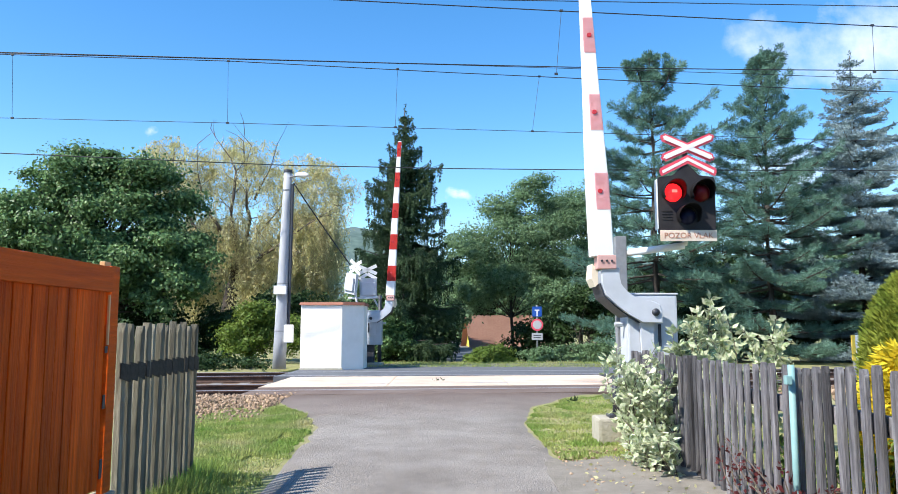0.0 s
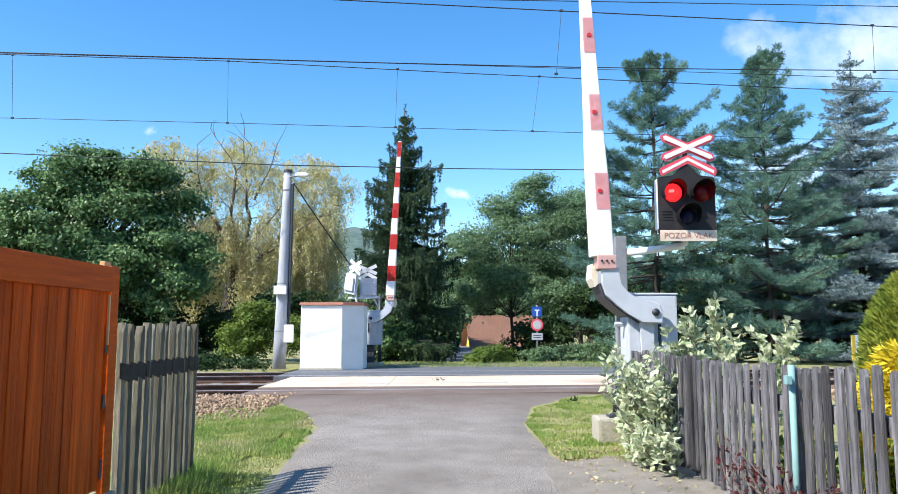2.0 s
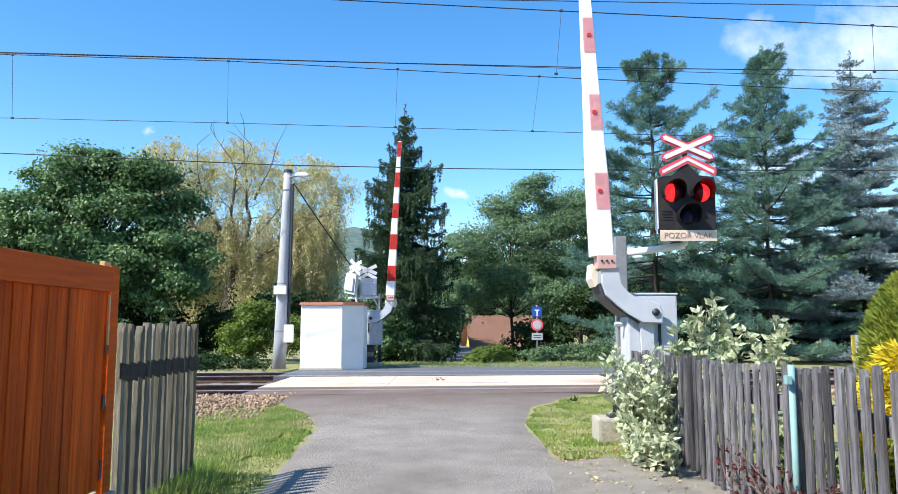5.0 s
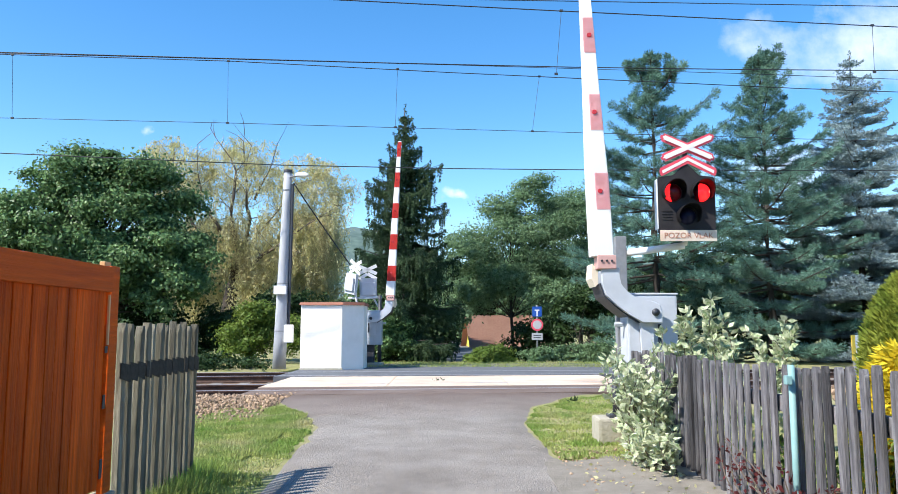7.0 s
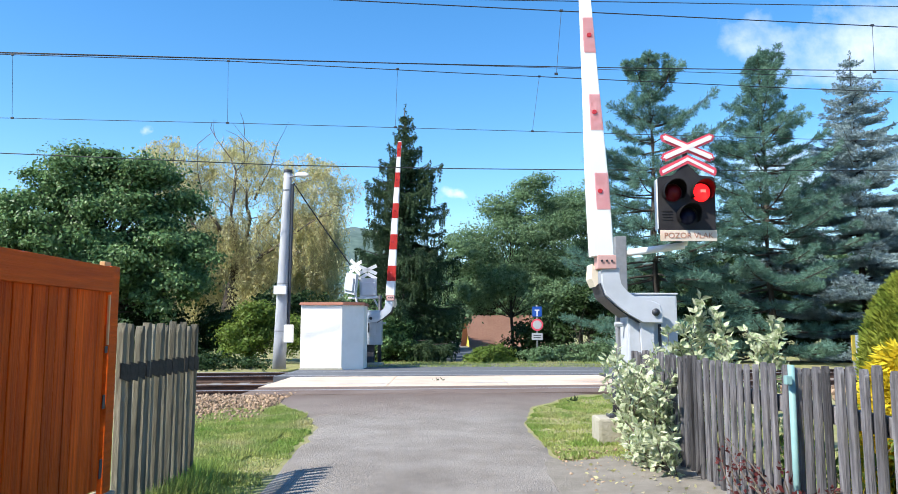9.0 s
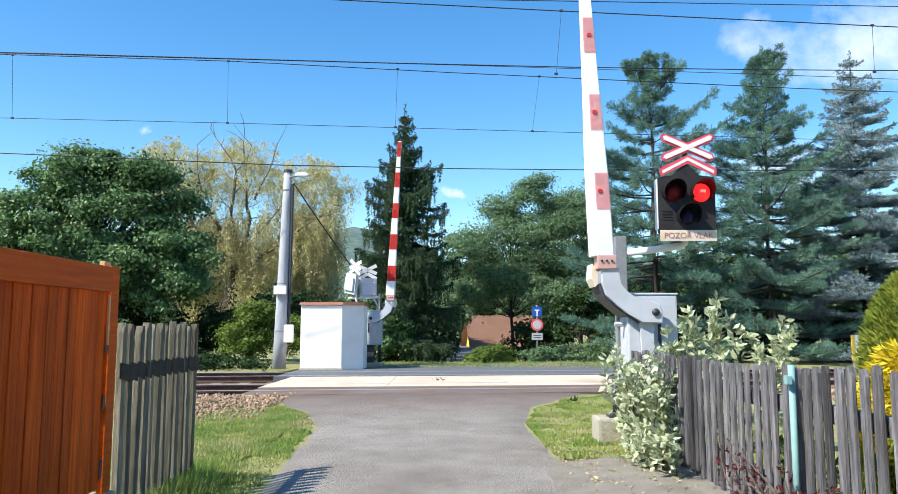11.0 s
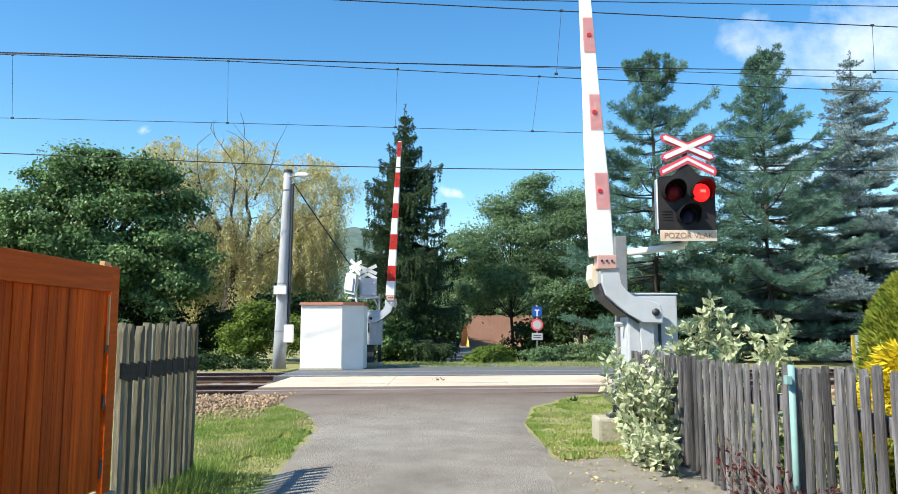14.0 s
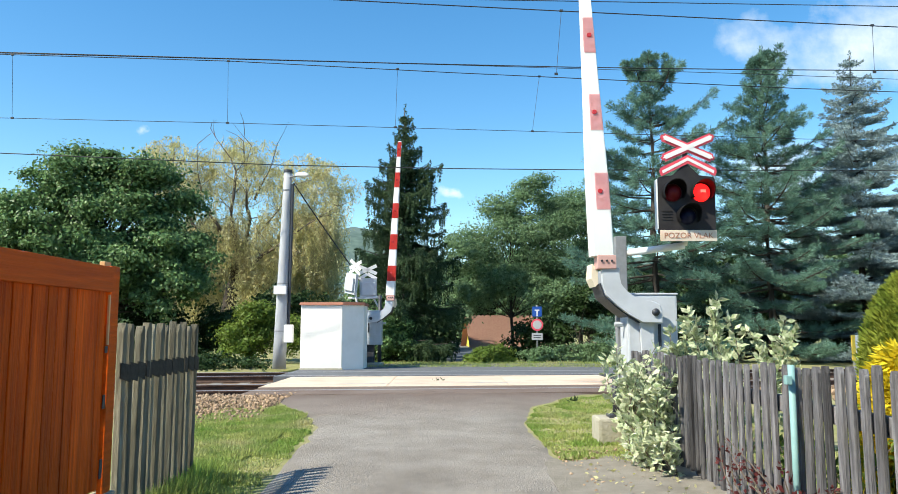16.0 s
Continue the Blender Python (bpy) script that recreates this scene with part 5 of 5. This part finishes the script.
for p in PINES:
    tagged(p, "tall blue-green pine with layered branches", "tree", "pines")
BLUE_REACH = [(0.4, 4.0), (3.0, 3.5), (6.0, 2.2), (8.2, 1.45), (9.8, 0.7), (10.9, 0.12)]
tagged(spruce("blue_spruce", 14.2, 25.6, -0.1, 10.95, BLUE_REACH, NEEDLE_BLUE, BARK_DARK, 73, weep=0.0, needle=0.085, thin=0.014, whorl=0.66, gap=0.06, fill=1.6), "tall silvery blue spruce", "tree")
tagged(spruce("blue_spruce", 17.6, 26.5, -0.1, 9.5, [(h * 0.87, r * 0.75) for h, r in BLUE_REACH], NEEDLE_BLUE, BARK_DARK, 74, weep=0.0, needle=0.085, thin=0.014, whorl=0.66, fill=1.5), "silvery blue spruce at the edge of the garden", "tree")


def bush(label, x, y, z, lobes, clumps, per, leaf, mat, seed, r=0.2):
    b = broadleaf("bush", x, y, z, lobes, clumps, per, leaf, mat, BARK_DARK, 0.6, 0.04, seed, r, 0.1, 0.25)
    return tagged(b, label, "bush")


bush("sunlit yellow-green rounded hedge bush", 1.30, 24.5, 0.0, [(0.1, 0, 0.18, 0.7, 0.5, 0.36)], 90, 110, 0.08, LEAF_SHRUB, 81, 0.14)
bush("low green hedge beyond the road", 3.9, 25.4, 0.0, [(0, 0, 0.15, 1.4, 0.5, 0.36), (1.1, 0, 0.18, 0.9, 0.5, 0.4), (-0.7, 0, 0.12, 0.6, 0.5, 0.3)], 130, 110, 0.08, LEAF_ROBINIA, 82, 0.14)
# thickets in LEAF_DARK carry the tree shade in their colour
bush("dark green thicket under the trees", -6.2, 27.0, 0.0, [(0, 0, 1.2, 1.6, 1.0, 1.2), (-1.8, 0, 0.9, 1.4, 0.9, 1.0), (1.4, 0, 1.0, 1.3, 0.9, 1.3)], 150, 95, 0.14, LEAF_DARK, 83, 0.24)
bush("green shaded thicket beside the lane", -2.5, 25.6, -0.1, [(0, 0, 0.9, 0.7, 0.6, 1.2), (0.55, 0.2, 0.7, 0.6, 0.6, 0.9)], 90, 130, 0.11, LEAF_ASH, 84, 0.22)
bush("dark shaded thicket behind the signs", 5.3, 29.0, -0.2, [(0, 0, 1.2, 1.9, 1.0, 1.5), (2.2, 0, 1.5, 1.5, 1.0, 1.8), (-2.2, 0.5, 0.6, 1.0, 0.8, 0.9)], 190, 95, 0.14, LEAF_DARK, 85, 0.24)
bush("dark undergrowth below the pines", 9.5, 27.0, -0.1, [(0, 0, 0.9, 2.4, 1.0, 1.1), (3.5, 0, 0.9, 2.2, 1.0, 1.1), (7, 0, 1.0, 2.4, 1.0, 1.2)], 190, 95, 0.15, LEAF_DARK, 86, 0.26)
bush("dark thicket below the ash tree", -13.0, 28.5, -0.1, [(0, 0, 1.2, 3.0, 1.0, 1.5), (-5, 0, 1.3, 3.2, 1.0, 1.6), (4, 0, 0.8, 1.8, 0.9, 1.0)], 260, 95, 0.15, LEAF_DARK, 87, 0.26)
for k, (x, y, h, w, s) in enumerate(((-18.5, 34, 6.5, 3.5, 91), (-3.5, 44, 5.5, 3.6, 92), (-1.9, 40, 3.4, 1.5, 96), (4.6, 52, 7.5, 3.5, 97), (2.2, 54, 7.0, 3.5, 98), (8.0, 46, 6.5, 4.0, 93), (15.0, 42, 6.0, 5.0, 94), (22.0, 36, 6.5, 4.5, 95))):
    tagged(broadleaf("background_tree", x, y, -0.4, [(0, 0, h * 0.55, w, w * 0.6, h * 0.42), (w * 0.4, 0, h * 0.4, w * 0.8, w * 0.5, h * 0.35)], 200, 95, 0.24, LEAF_ROBINIA if k % 2 else LEAF_DARK, BARK_DARK, h * 0.6, 0.16, s, 0.42), "hazy green broadleaf tree beyond the gardens", "tree", "background trees")

bush("sunlit olive undergrowth beside the lamp pole", -6.35, 24.6, 0.0, [(0.1, 0, 0.9, 0.6, 0.6, 1.15), (-0.5, 0, 0.5, 0.5, 0.6, 0.8), (1.25, 0, 0.6, 0.35, 0.5, 0.9)], 110, 130, 0.10, LEAF_SHRUB, 88, 0.22)
# undergrowth in LEAF_DARK, darkened by colour for the shade at its foot
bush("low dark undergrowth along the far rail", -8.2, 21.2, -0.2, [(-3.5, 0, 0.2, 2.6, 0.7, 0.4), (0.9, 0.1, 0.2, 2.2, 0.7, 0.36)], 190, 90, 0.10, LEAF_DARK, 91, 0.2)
bush("low dark undergrowth below the ash tree", -12.5, 23.8, 0.0, [(0, 0, 0.4, 2.4, 0.6, 0.7), (-4, 0, 0.5, 2.4, 0.6, 0.8)], 110, 110, 0.12, LEAF_DARK, 89, 0.24)
for k in range(11):
    x = -34 + 6.6 * k
    h = (5.2, 6.4, 5.6, 4.6, 4.4, 4.6, 4.2, 5.4, 6.2, 6.8, 6.4)[k]
    tagged(broadleaf("background_tree", x, 62 + 3 * math.sin(k * 2.1), -0.6, [(0, 0, h * 0.5, 3.6, 2.0, h * 0.42), (2.0, 0, h * 0.35, 2.6, 1.6, h * 0.34)], 120, 80, 0.34, LEAF_ROBINIA if k % 3 else LEAF_DARK, BARK_DARK, h * 0.6, 0.18, 120 + k, 0.6), "hazy green broadleaf tree beyond the gardens", "tree", "background trees")

# added thicket: its black-green fills the lane's end where only deep shade lies
bush("added black-green thicket standing in for the lane's dark shade", -0.75, 31.5, -0.3, [(0, 0, 0.7, 0.9, 0.6, 1.3), (0.5, 0.6, 0.5, 0.45, 0.5, 0.9)], 90, 120, 0.14, LEAF_DARK, 90, 0.24)

# rear fence far off
far_fence = empty("picket_fence", 5.0, 27.4, -0.25)
tagged(far_fence, "low brown picket fence behind the hedge", "fence")
me = part("picket", picket_mesh(0.07, 0.025, 0.95, 0.04, "picket"), DARK_WOOD, far_fence).data
for k in range(1, 17):
    ob = new("picket", me)
    ob.parent = far_fence
    ob.matrix_basis = pose(0.115 * k, 0, 0.02 * math.sin(k * 2.3), 0, 1.5 * math.sin(k * 1.7), 0)
for z in (0.25, 0.7):
    bm = B()
    box(bm, -0.06, 1.90, 0.016, 0.05, z, z + 0.07, 0.006)
    part("rail", bm, DARK_WOOD, far_fence)


# ---- garden plants by the right-hand fence ----
def shrub_branch(parent, base, tip, n, leaf, mat, rng, bend=0.12):
    """One stem with paired leaves, its foot at the part's own origin."""
    base, tip = Vector(base), Vector(tip)
    v = tip - base
    bm = B()
    side = Vector((rng.normal(), rng.normal(), 0)) * bend
    pts = [v * t + side * math.sin(math.pi * t) for t in np.linspace(0, 1, 6)]
    for k, (p, q) in enumerate(zip(pts, pts[1:])):
        tube(bm, p, q, 0.008 - 0.0011 * k, 0.008 - 0.0011 * (k + 1), 5, False)
    stem = part("branch", bm, BARK, parent)
    stem.location = base
    t = rng.uniform(0.12, 1.0, n) ** 0.8
    p = np.array([v * a + side * math.sin(math.pi * a) for a in t])
    spread = rng.normal(0, 1, (n, 3))
    out = unit(spread) + np.array(v.normalized()) * 0.8
    p = p + unit(spread) * rng.uniform(0.0, 0.09, (n, 1)) * (1.15 - t)[:, None]
    tagged(leaves("leaf_spray", p, out, leaf, leaf * 0.27, mat, stem, rng, 0.25, 0.1, 0.25), kind="stuff")
    return stem


def leaf_blade(leaf, mat):
    """One pointed, folded leaf, its stalk at the origin, reaching along x."""
    bm = B()
    v = [bm.verts.new(q) for q in ((0, 0, 0), (leaf * 0.3, leaf * 0.22, 0.008), (leaf * 0.65, leaf * 0.2, 0.008), (leaf, 0, -0.006), (leaf * 0.65, -leaf * 0.2, 0.008), (leaf * 0.3, -leaf * 0.22, 0.008), (leaf * 0.45, 0, 0))]
    for k in range(6):
        bm.faces.new((v[6], v[k], v[(k + 1) % 6]))
    bmesh.ops.solidify(bm, geom=list(bm.faces), thickness=0.0008)
    me = bpy.data.meshes.new("leaf")
    bm.to_mesh(me)
    bm.free()
    me.materials.append(mat)
    return me


def shrub(label, x, y, stems, n, leaf, mat, seed, name="variegated_shrub", single=0):
    rng = np.random.default_rng(seed)
    s = empty(name, x, y, 0.0)
    tagged(s, label, "shrub")
    made = [shrub_branch(s, (bx, by, 0.0), (tx, ty, tz), n, leaf, mat, rng) for bx, by, tx, ty, tz in stems]
    if single:
        me = leaf_blade(leaf * 1.15, mat)
        for stem, (bx, by, tx, ty, tz) in zip(made, stems):
            v = Vector((tx - bx, ty - by, tz))
            for k in range(single):
                ob = new("leaf", me)
                ob.parent = stem
                p = v * float(rng.uniform(0.35, 1.0))
                ob.matrix_basis = pose(p.x + rng.normal(0, 0.03), p.y + rng.normal(0, 0.03), p.z, rng.uniform(-40, 40), rng.uniform(-50, 40), rng.uniform(0, 360))
    return made


rv = random.Random(17)
FRONT = [(rv.uniform(-.10, .10), rv.uniform(-.5, .5), rv.gauss(-0.04, 0.10), rv.uniform(-0.72, 0.85), rv.uniform(0.35, 1.04)) for _ in range(36)]
FRONT += [(0, rv.uniform(-1.2, .4), rv.uniform(-0.28, 0.0), rv.uniform(-1.35, 0.3), rv.uniform(0.10, 0.42)) for _ in range(14)]
SWAY = shrub("variegated green and cream shrub growing through the fence", 1.86, 7.2, FRONT, 64, 0.085, LEAF_VARIEGATED, 101, single=5)
BACK = [(0.0, 0.0, 0.10, 0.0, 1.50), (0.05, 0.1, 0.25, 0.1, 1.34), (-0.05, 0, -0.18, 0, 1.25), (-0.2, 0, -0.30, 0.1, 1.16), (0.1, 0.1, 0.16, 0.2, 1.40), (0, 0, 0.0, 0.1, 1.32), (-0.1, 0, -0.08, 0, 1.36), (0.1, 0, 0.22, 0.1, 1.2), (0.0, 0.1, -0.25, 0, 1.05), (0.1, 0, 0.1, 0, 1.1), (0.4, 0, 0.45, 0, 1.20), (0.45, 0, 0.52, 0, 1.06), (0.7, 0, 0.82, 0, 1.30), (0.75, 0.1, 0.92, 0, 1.22), (0.7, 0, 0.70, 0, 1.08)]
SWAY_TALL = shrub("tall variegated shoots standing behind the fence", 2.52, 7.5, BACK, 100, 0.10, LEAF_VARIEGATED, 102)
shrub("dark red barberry twigs at the fence's foot", 1.97, 4.5, [(0, rv.uniform(-.9, .9), rv.uniform(-.12, .1), rv.uniform(-1.0, 1.0), rv.uniform(0.22, 0.46)) for _ in range(15)], 40, 0.035, LEAF_RED, 103, "barberry")
shrub("yellow-green weeds behind the slats", 2.25, 4.2, [(rv.uniform(0, .3), rv.uniform(-.8, 1.2), rv.uniform(0, .3), rv.uniform(-.9, 1.3), rv.uniform(0.3, 0.75)) for _ in range(22)], 55, 0.06, LEAF_SHRUB, 104, "weeds")


def thuja(name, x, y, h, r, mat, n, seed, label, droop=0.0, leaf=0.06):
    rng = np.random.default_rng(seed)
    t = empty(name, x, y, 0)
    tagged(t, label, "shrub")
    bm = B()
    tube(bm, (0, 0, -0.05), (0, 0, h * 0.8), 0.03, 0.01, 7)
    part("stem", bm, BARK, t)
    z = rng.uniform(0.03, 1, n) ** 0.9
    a = rng.uniform(0, 6.283, n)
    rad = r * np.sqrt(np.clip(1 - z ** 2.4, 0.02, 1)) * (0.8 + 0.25 * np.sin(a * 5 + z * 9)) * rng.uniform(0.55, 1.05, n) ** 0.5
    p = np.stack([np.cos(a) * rad, np.sin(a) * rad, z * h], 1)
    out = np.stack([np.cos(a), np.sin(a), np.full(n, 1.3 - 2.4 * droop)], 1)
    tagged(leaves("foliage", p, out, leaf, leaf * 0.14, mat, t, rng, 0.5 if droop else 0.36, 0.0, 0.2), kind="stuff")
    return t


thuja("thuja", 3.22, 5.1, 1.60, 0.46, LEAF_THUJA, 90000, 111, "green-gold clipped thuja behind the fence", 0.0, 0.055)
thuja("golden_cypress", 2.56, 4.25, 1.08, 0.25, LEAF_GOLD, 12000, 112, "bright yellow drooping golden cypress", 0.6, 0.10)

rng0 = np.random.default_rng(9)
lit = np.stack([rng0.uniform(1.05, 1.95, 110), rng0.uniform(5.0, 7.4, 110), np.full(110, 0.035)], 1)
tagged(leaves("leaf_litter", lit, rng0.normal(0, 1, (110, 3)) * [1, 1, 0.15], 0.04, 0.012, LEAF_WILLOW, None, rng0, 0.1, 0.0), "fallen leaves and bits on bare soil", "leaf litter", kind="stuff")
for wx, wy, wn_ in ((-0.24, 15.95, 12), (-0.12, 16.2, 8), (1.9, 11.6, 16)):
    q = np.stack([rng0.normal(wx, 0.07, wn_), rng0.normal(wy, 0.05, wn_), np.full(wn_, 0.10)], 1)
    tagged(leaves("weed_tuft", q, rng0.normal(0, 1, (wn_, 3)) * [1, 1, 0.3] + [0, 0, 0.8], 0.085, 0.010, LEAF_DARK, None, rng0, 0.3, 0.0), "small weed tuft in a slab joint", "weed", kind="stuff")
# concrete block and dark stub post by the fence's end
bm = B()
box(bm, -0.20, 0.20, -0.2, 0.2, -0.05, 0.25, 0.03)
blk = tagged(link("concrete_block", bm, MOSSY), "weathered concrete block at the fence's end", "block")
blk.location = (1.78, 8.25, 0)
stub = empty("steel_post", 1.80, 8.2, 0.25)
tagged(stub, "short black steel post on a concrete block", "post")
bm = B()
box(bm, -0.09, 0.09, -0.09, 0.09, 0.0, 0.03, 0.006)
part("base_plate", bm, DARK_STEEL, stub)
bm = B()
tube(bm, (0, 0, 0.03), (0, 0, 0.42), 0.036, 0.032, 10)
part("stem", bm, DARK_STEEL, stub, smooth=True)
mk = empty("track_marker", 8.84, 16.4, 0.0, 24)
tagged(mk, "small yellow and white marker board by the track", "marker")
bm = B()
tube(bm, (0, 0.03, -0.1), (0, 0.03, 1.0), 0.03, 0.03, 8)
part("post", bm, GALV, mk)
bm = B()
box(bm, -0.12, 0.0, -0.01, 0.0, 0.5, 1.05, 0.004)
part("yellow_face", bm, YELLOW_SIGN, mk)
bm = B()
box(bm, 0.002, 0.12, -0.01, 0.0, 0.5, 1.05, 0.004)
part("white_face", bm, WHITE_PAINT, mk)


# ---- added plain walls, unseen behind and beside the lane, to cut sky light ----
for nm, x0, x1, y0, y1, h in (("wall_south", -24, 24, -15.3, -15, 7.0), ("wall_east", 18, 18.3, -15, 6, 6.0), ("wall_west", -22.3, -22, -15, 8, 5.0)):
    bm = B()
    box(bm, x0, x1, y0, y1, -0.3, h, 0.02)
    tagged(link(nm, bm, MOSSY), "added plain wall out of view, holding back sky light", "wall", kind="structure")


# ---- clouds ----
def cloud_material(name, seed, scale, lo, hi, w, h):
    m = bpy.data.materials.new(name)
    m.use_nodes = True
    n, l = m.node_tree.nodes, m.node_tree.links
    n.remove(n["Principled BSDF"])
    tc = n.new("ShaderNodeTexCoord")
    mp = n.new("ShaderNodeMapping")
    mp.inputs["Location"].default_value = (seed, seed * 0.7, 0)
    mp.inputs["Scale"].default_value = (1 / w, 1 / w, 0)
    l.new(tc.outputs["Object"], mp.inputs["Vector"])
    t = n.new("ShaderNodeTexNoise")
    t.inputs["Scale"].default_value, t.inputs["Detail"].default_value, t.inputs["Roughness"].default_value = scale, 9, 0.6
    l.new(mp.outputs[0], t.inputs["Vector"])
    # fade towards the rim
    d = n.new("ShaderNodeVectorMath")
    d.operation = "DISTANCE"
    d.inputs[1].default_value = (0.0, 0.0, 0.0)
    flat = n.new("ShaderNodeVectorMath")
    flat.operation = "MULTIPLY"
    flat.inputs[1].default_value = (1 / w, 1 / h, 0.0)
    l.new(tc.outputs["Object"], flat.inputs[0])
    l.new(flat.outputs[0], d.inputs[0])
    rim = n.new("ShaderNodeMapRange")
    rim.inputs["From Min"].default_value, rim.inputs["From Max"].default_value = 0.5, 0.05
    rim.inputs["To Min"].default_value, rim.inputs["To Max"].default_value = -0.32, 0.14
    l.new(d.outputs["Value"], rim.inputs["Value"])
    add = n.new("ShaderNodeMath")
    l.new(t.outputs["Fac"], add.inputs[0])
    l.new(rim.outputs[0], add.inputs[1])
    al = n.new("ShaderNodeMapRange")
    al.inputs["From Min"].default_value, al.inputs["From Max"].default_value = lo, hi
    l.new(add.outputs[0], al.inputs["Value"])
    em = n.new("ShaderNodeEmission")
    em.inputs["Color"].default_value = (0.93, 0.96, 1.0, 1)
    em.inputs["Strength"].default_value = 0.92
    tr = n.new("ShaderNodeBsdfTransparent")
    ms = n.new("ShaderNodeMixShader")
    l.new(al.outputs[0], ms.inputs[0])
    l.new(tr.outputs[0], ms.inputs[1])
    l.new(em.outputs[0], ms.inputs[2])
    l.new(ms.outputs[0], n["Material Output"].inputs["Surface"])
    return m


def cloud(x, z, w, h, seed, scale, lo, hi, label):
    bm = B()
    vs = [bm.verts.new(q) for q in ((-w / 2, -h / 2, 0), (w / 2, -h / 2, 0), (w / 2, h / 2, 0), (-w / 2, h / 2, 0))]
    bm.faces.new(vs)
    ob = link("cloud", bm, cloud_material("cloud_white", seed, scale, lo, hi, w, h))
    ob.matrix_basis = pose(x, 2600, z, 90, 0, 0)
    return tagged(ob, label, "cloud", kind="structure")


CLOUDS = [cloud(1600, 1020, 1500, 760, 3.1, 3.4, 0.40, 0.78, "soft white cumulus cloud"), cloud(1250, 560, 1700, 620, 8.3, 4.0, 0.48, 0.95, "white cloud low behind the pines"),
          cloud(30, 470, 150, 80, 1.7, 2.4, 0.40, 0.80, "small thin white cloud"), cloud(-1060, 700, 90, 80, 5.2, 2.0, 0.42, 1.1, "tiny faint cloud"),
          cloud(430, 330, 520, 200, 6.2, 2.6, 0.40, 0.74, "white cloud low over the trees")]


# ---- what moves ----
TO_RIGHT = [0.20, 1.28, 2.33, 3.38, 4.42, 5.42, 6.42, 7.43, 8.53, 9.56, 10.57, 11.58, 12.60, 13.63, 14.68, 15.72]
TO_LEFT = [0.82, 1.92, 2.93, 3.94, 5.00, 6.02, 7.03, 8.12, 9.13, 10.15, 11.17, 12.18, 13.22, 14.27, 15.29]


def motions():
    # the lit half of each lens faces the lane at turn 0
    for key, start in (("l", 0.0), ("r", 180.0)):
        ob = LENS[key]
        x, y, z = ob.location
        rows, turn = [(0.0, pose(x, y, z, 0, 0, start))], start
        for t in sorted(TO_RIGHT + TO_LEFT):
            for k, dt in enumerate((-0.095, -0.03, 0.035, 0.10)):
                rows.append((t + dt, pose(x, y, z, 0, 0, turn + 60 * k)))
            turn += 180
        rows.append((16.0, pose(x, y, z, 0, 0, turn)))
        walk(ob, rows)
    # twigs nod in the wind
    for n, ob in enumerate(SWAY_TALL + SWAY[::3]):
        x, y, z = ob.location
        amp = 2.6 if n < len(SWAY_TALL) else 1.6
        rows = []
        for k in range(33):
            t = k * 0.5
            rows.append((t, pose(x, y, z, amp * 0.5 * math.sin(1.9 * t + n), amp * math.sin(1.3 * t + 0.4 * n) + amp * 0.5 * math.sin(0.55 * t), 0)))
        walk(ob, rows)
    # pine tops lean a little
    for n, ob in enumerate(PINES):
        x, y, z = ob.location
        walk(ob, [(k * 1.0, pose(x, y, z, 0, 0.22 * math.sin(1.1 * k + 2 * n), 0)) for k in range(17)])
    # clouds drift
    for ob in CLOUDS:
        m = ob.matrix_basis.copy()
        walk(ob, [(0.0, m), (16.0, Matrix.Translation((-30, 0, 4)) @ m)])


motions()
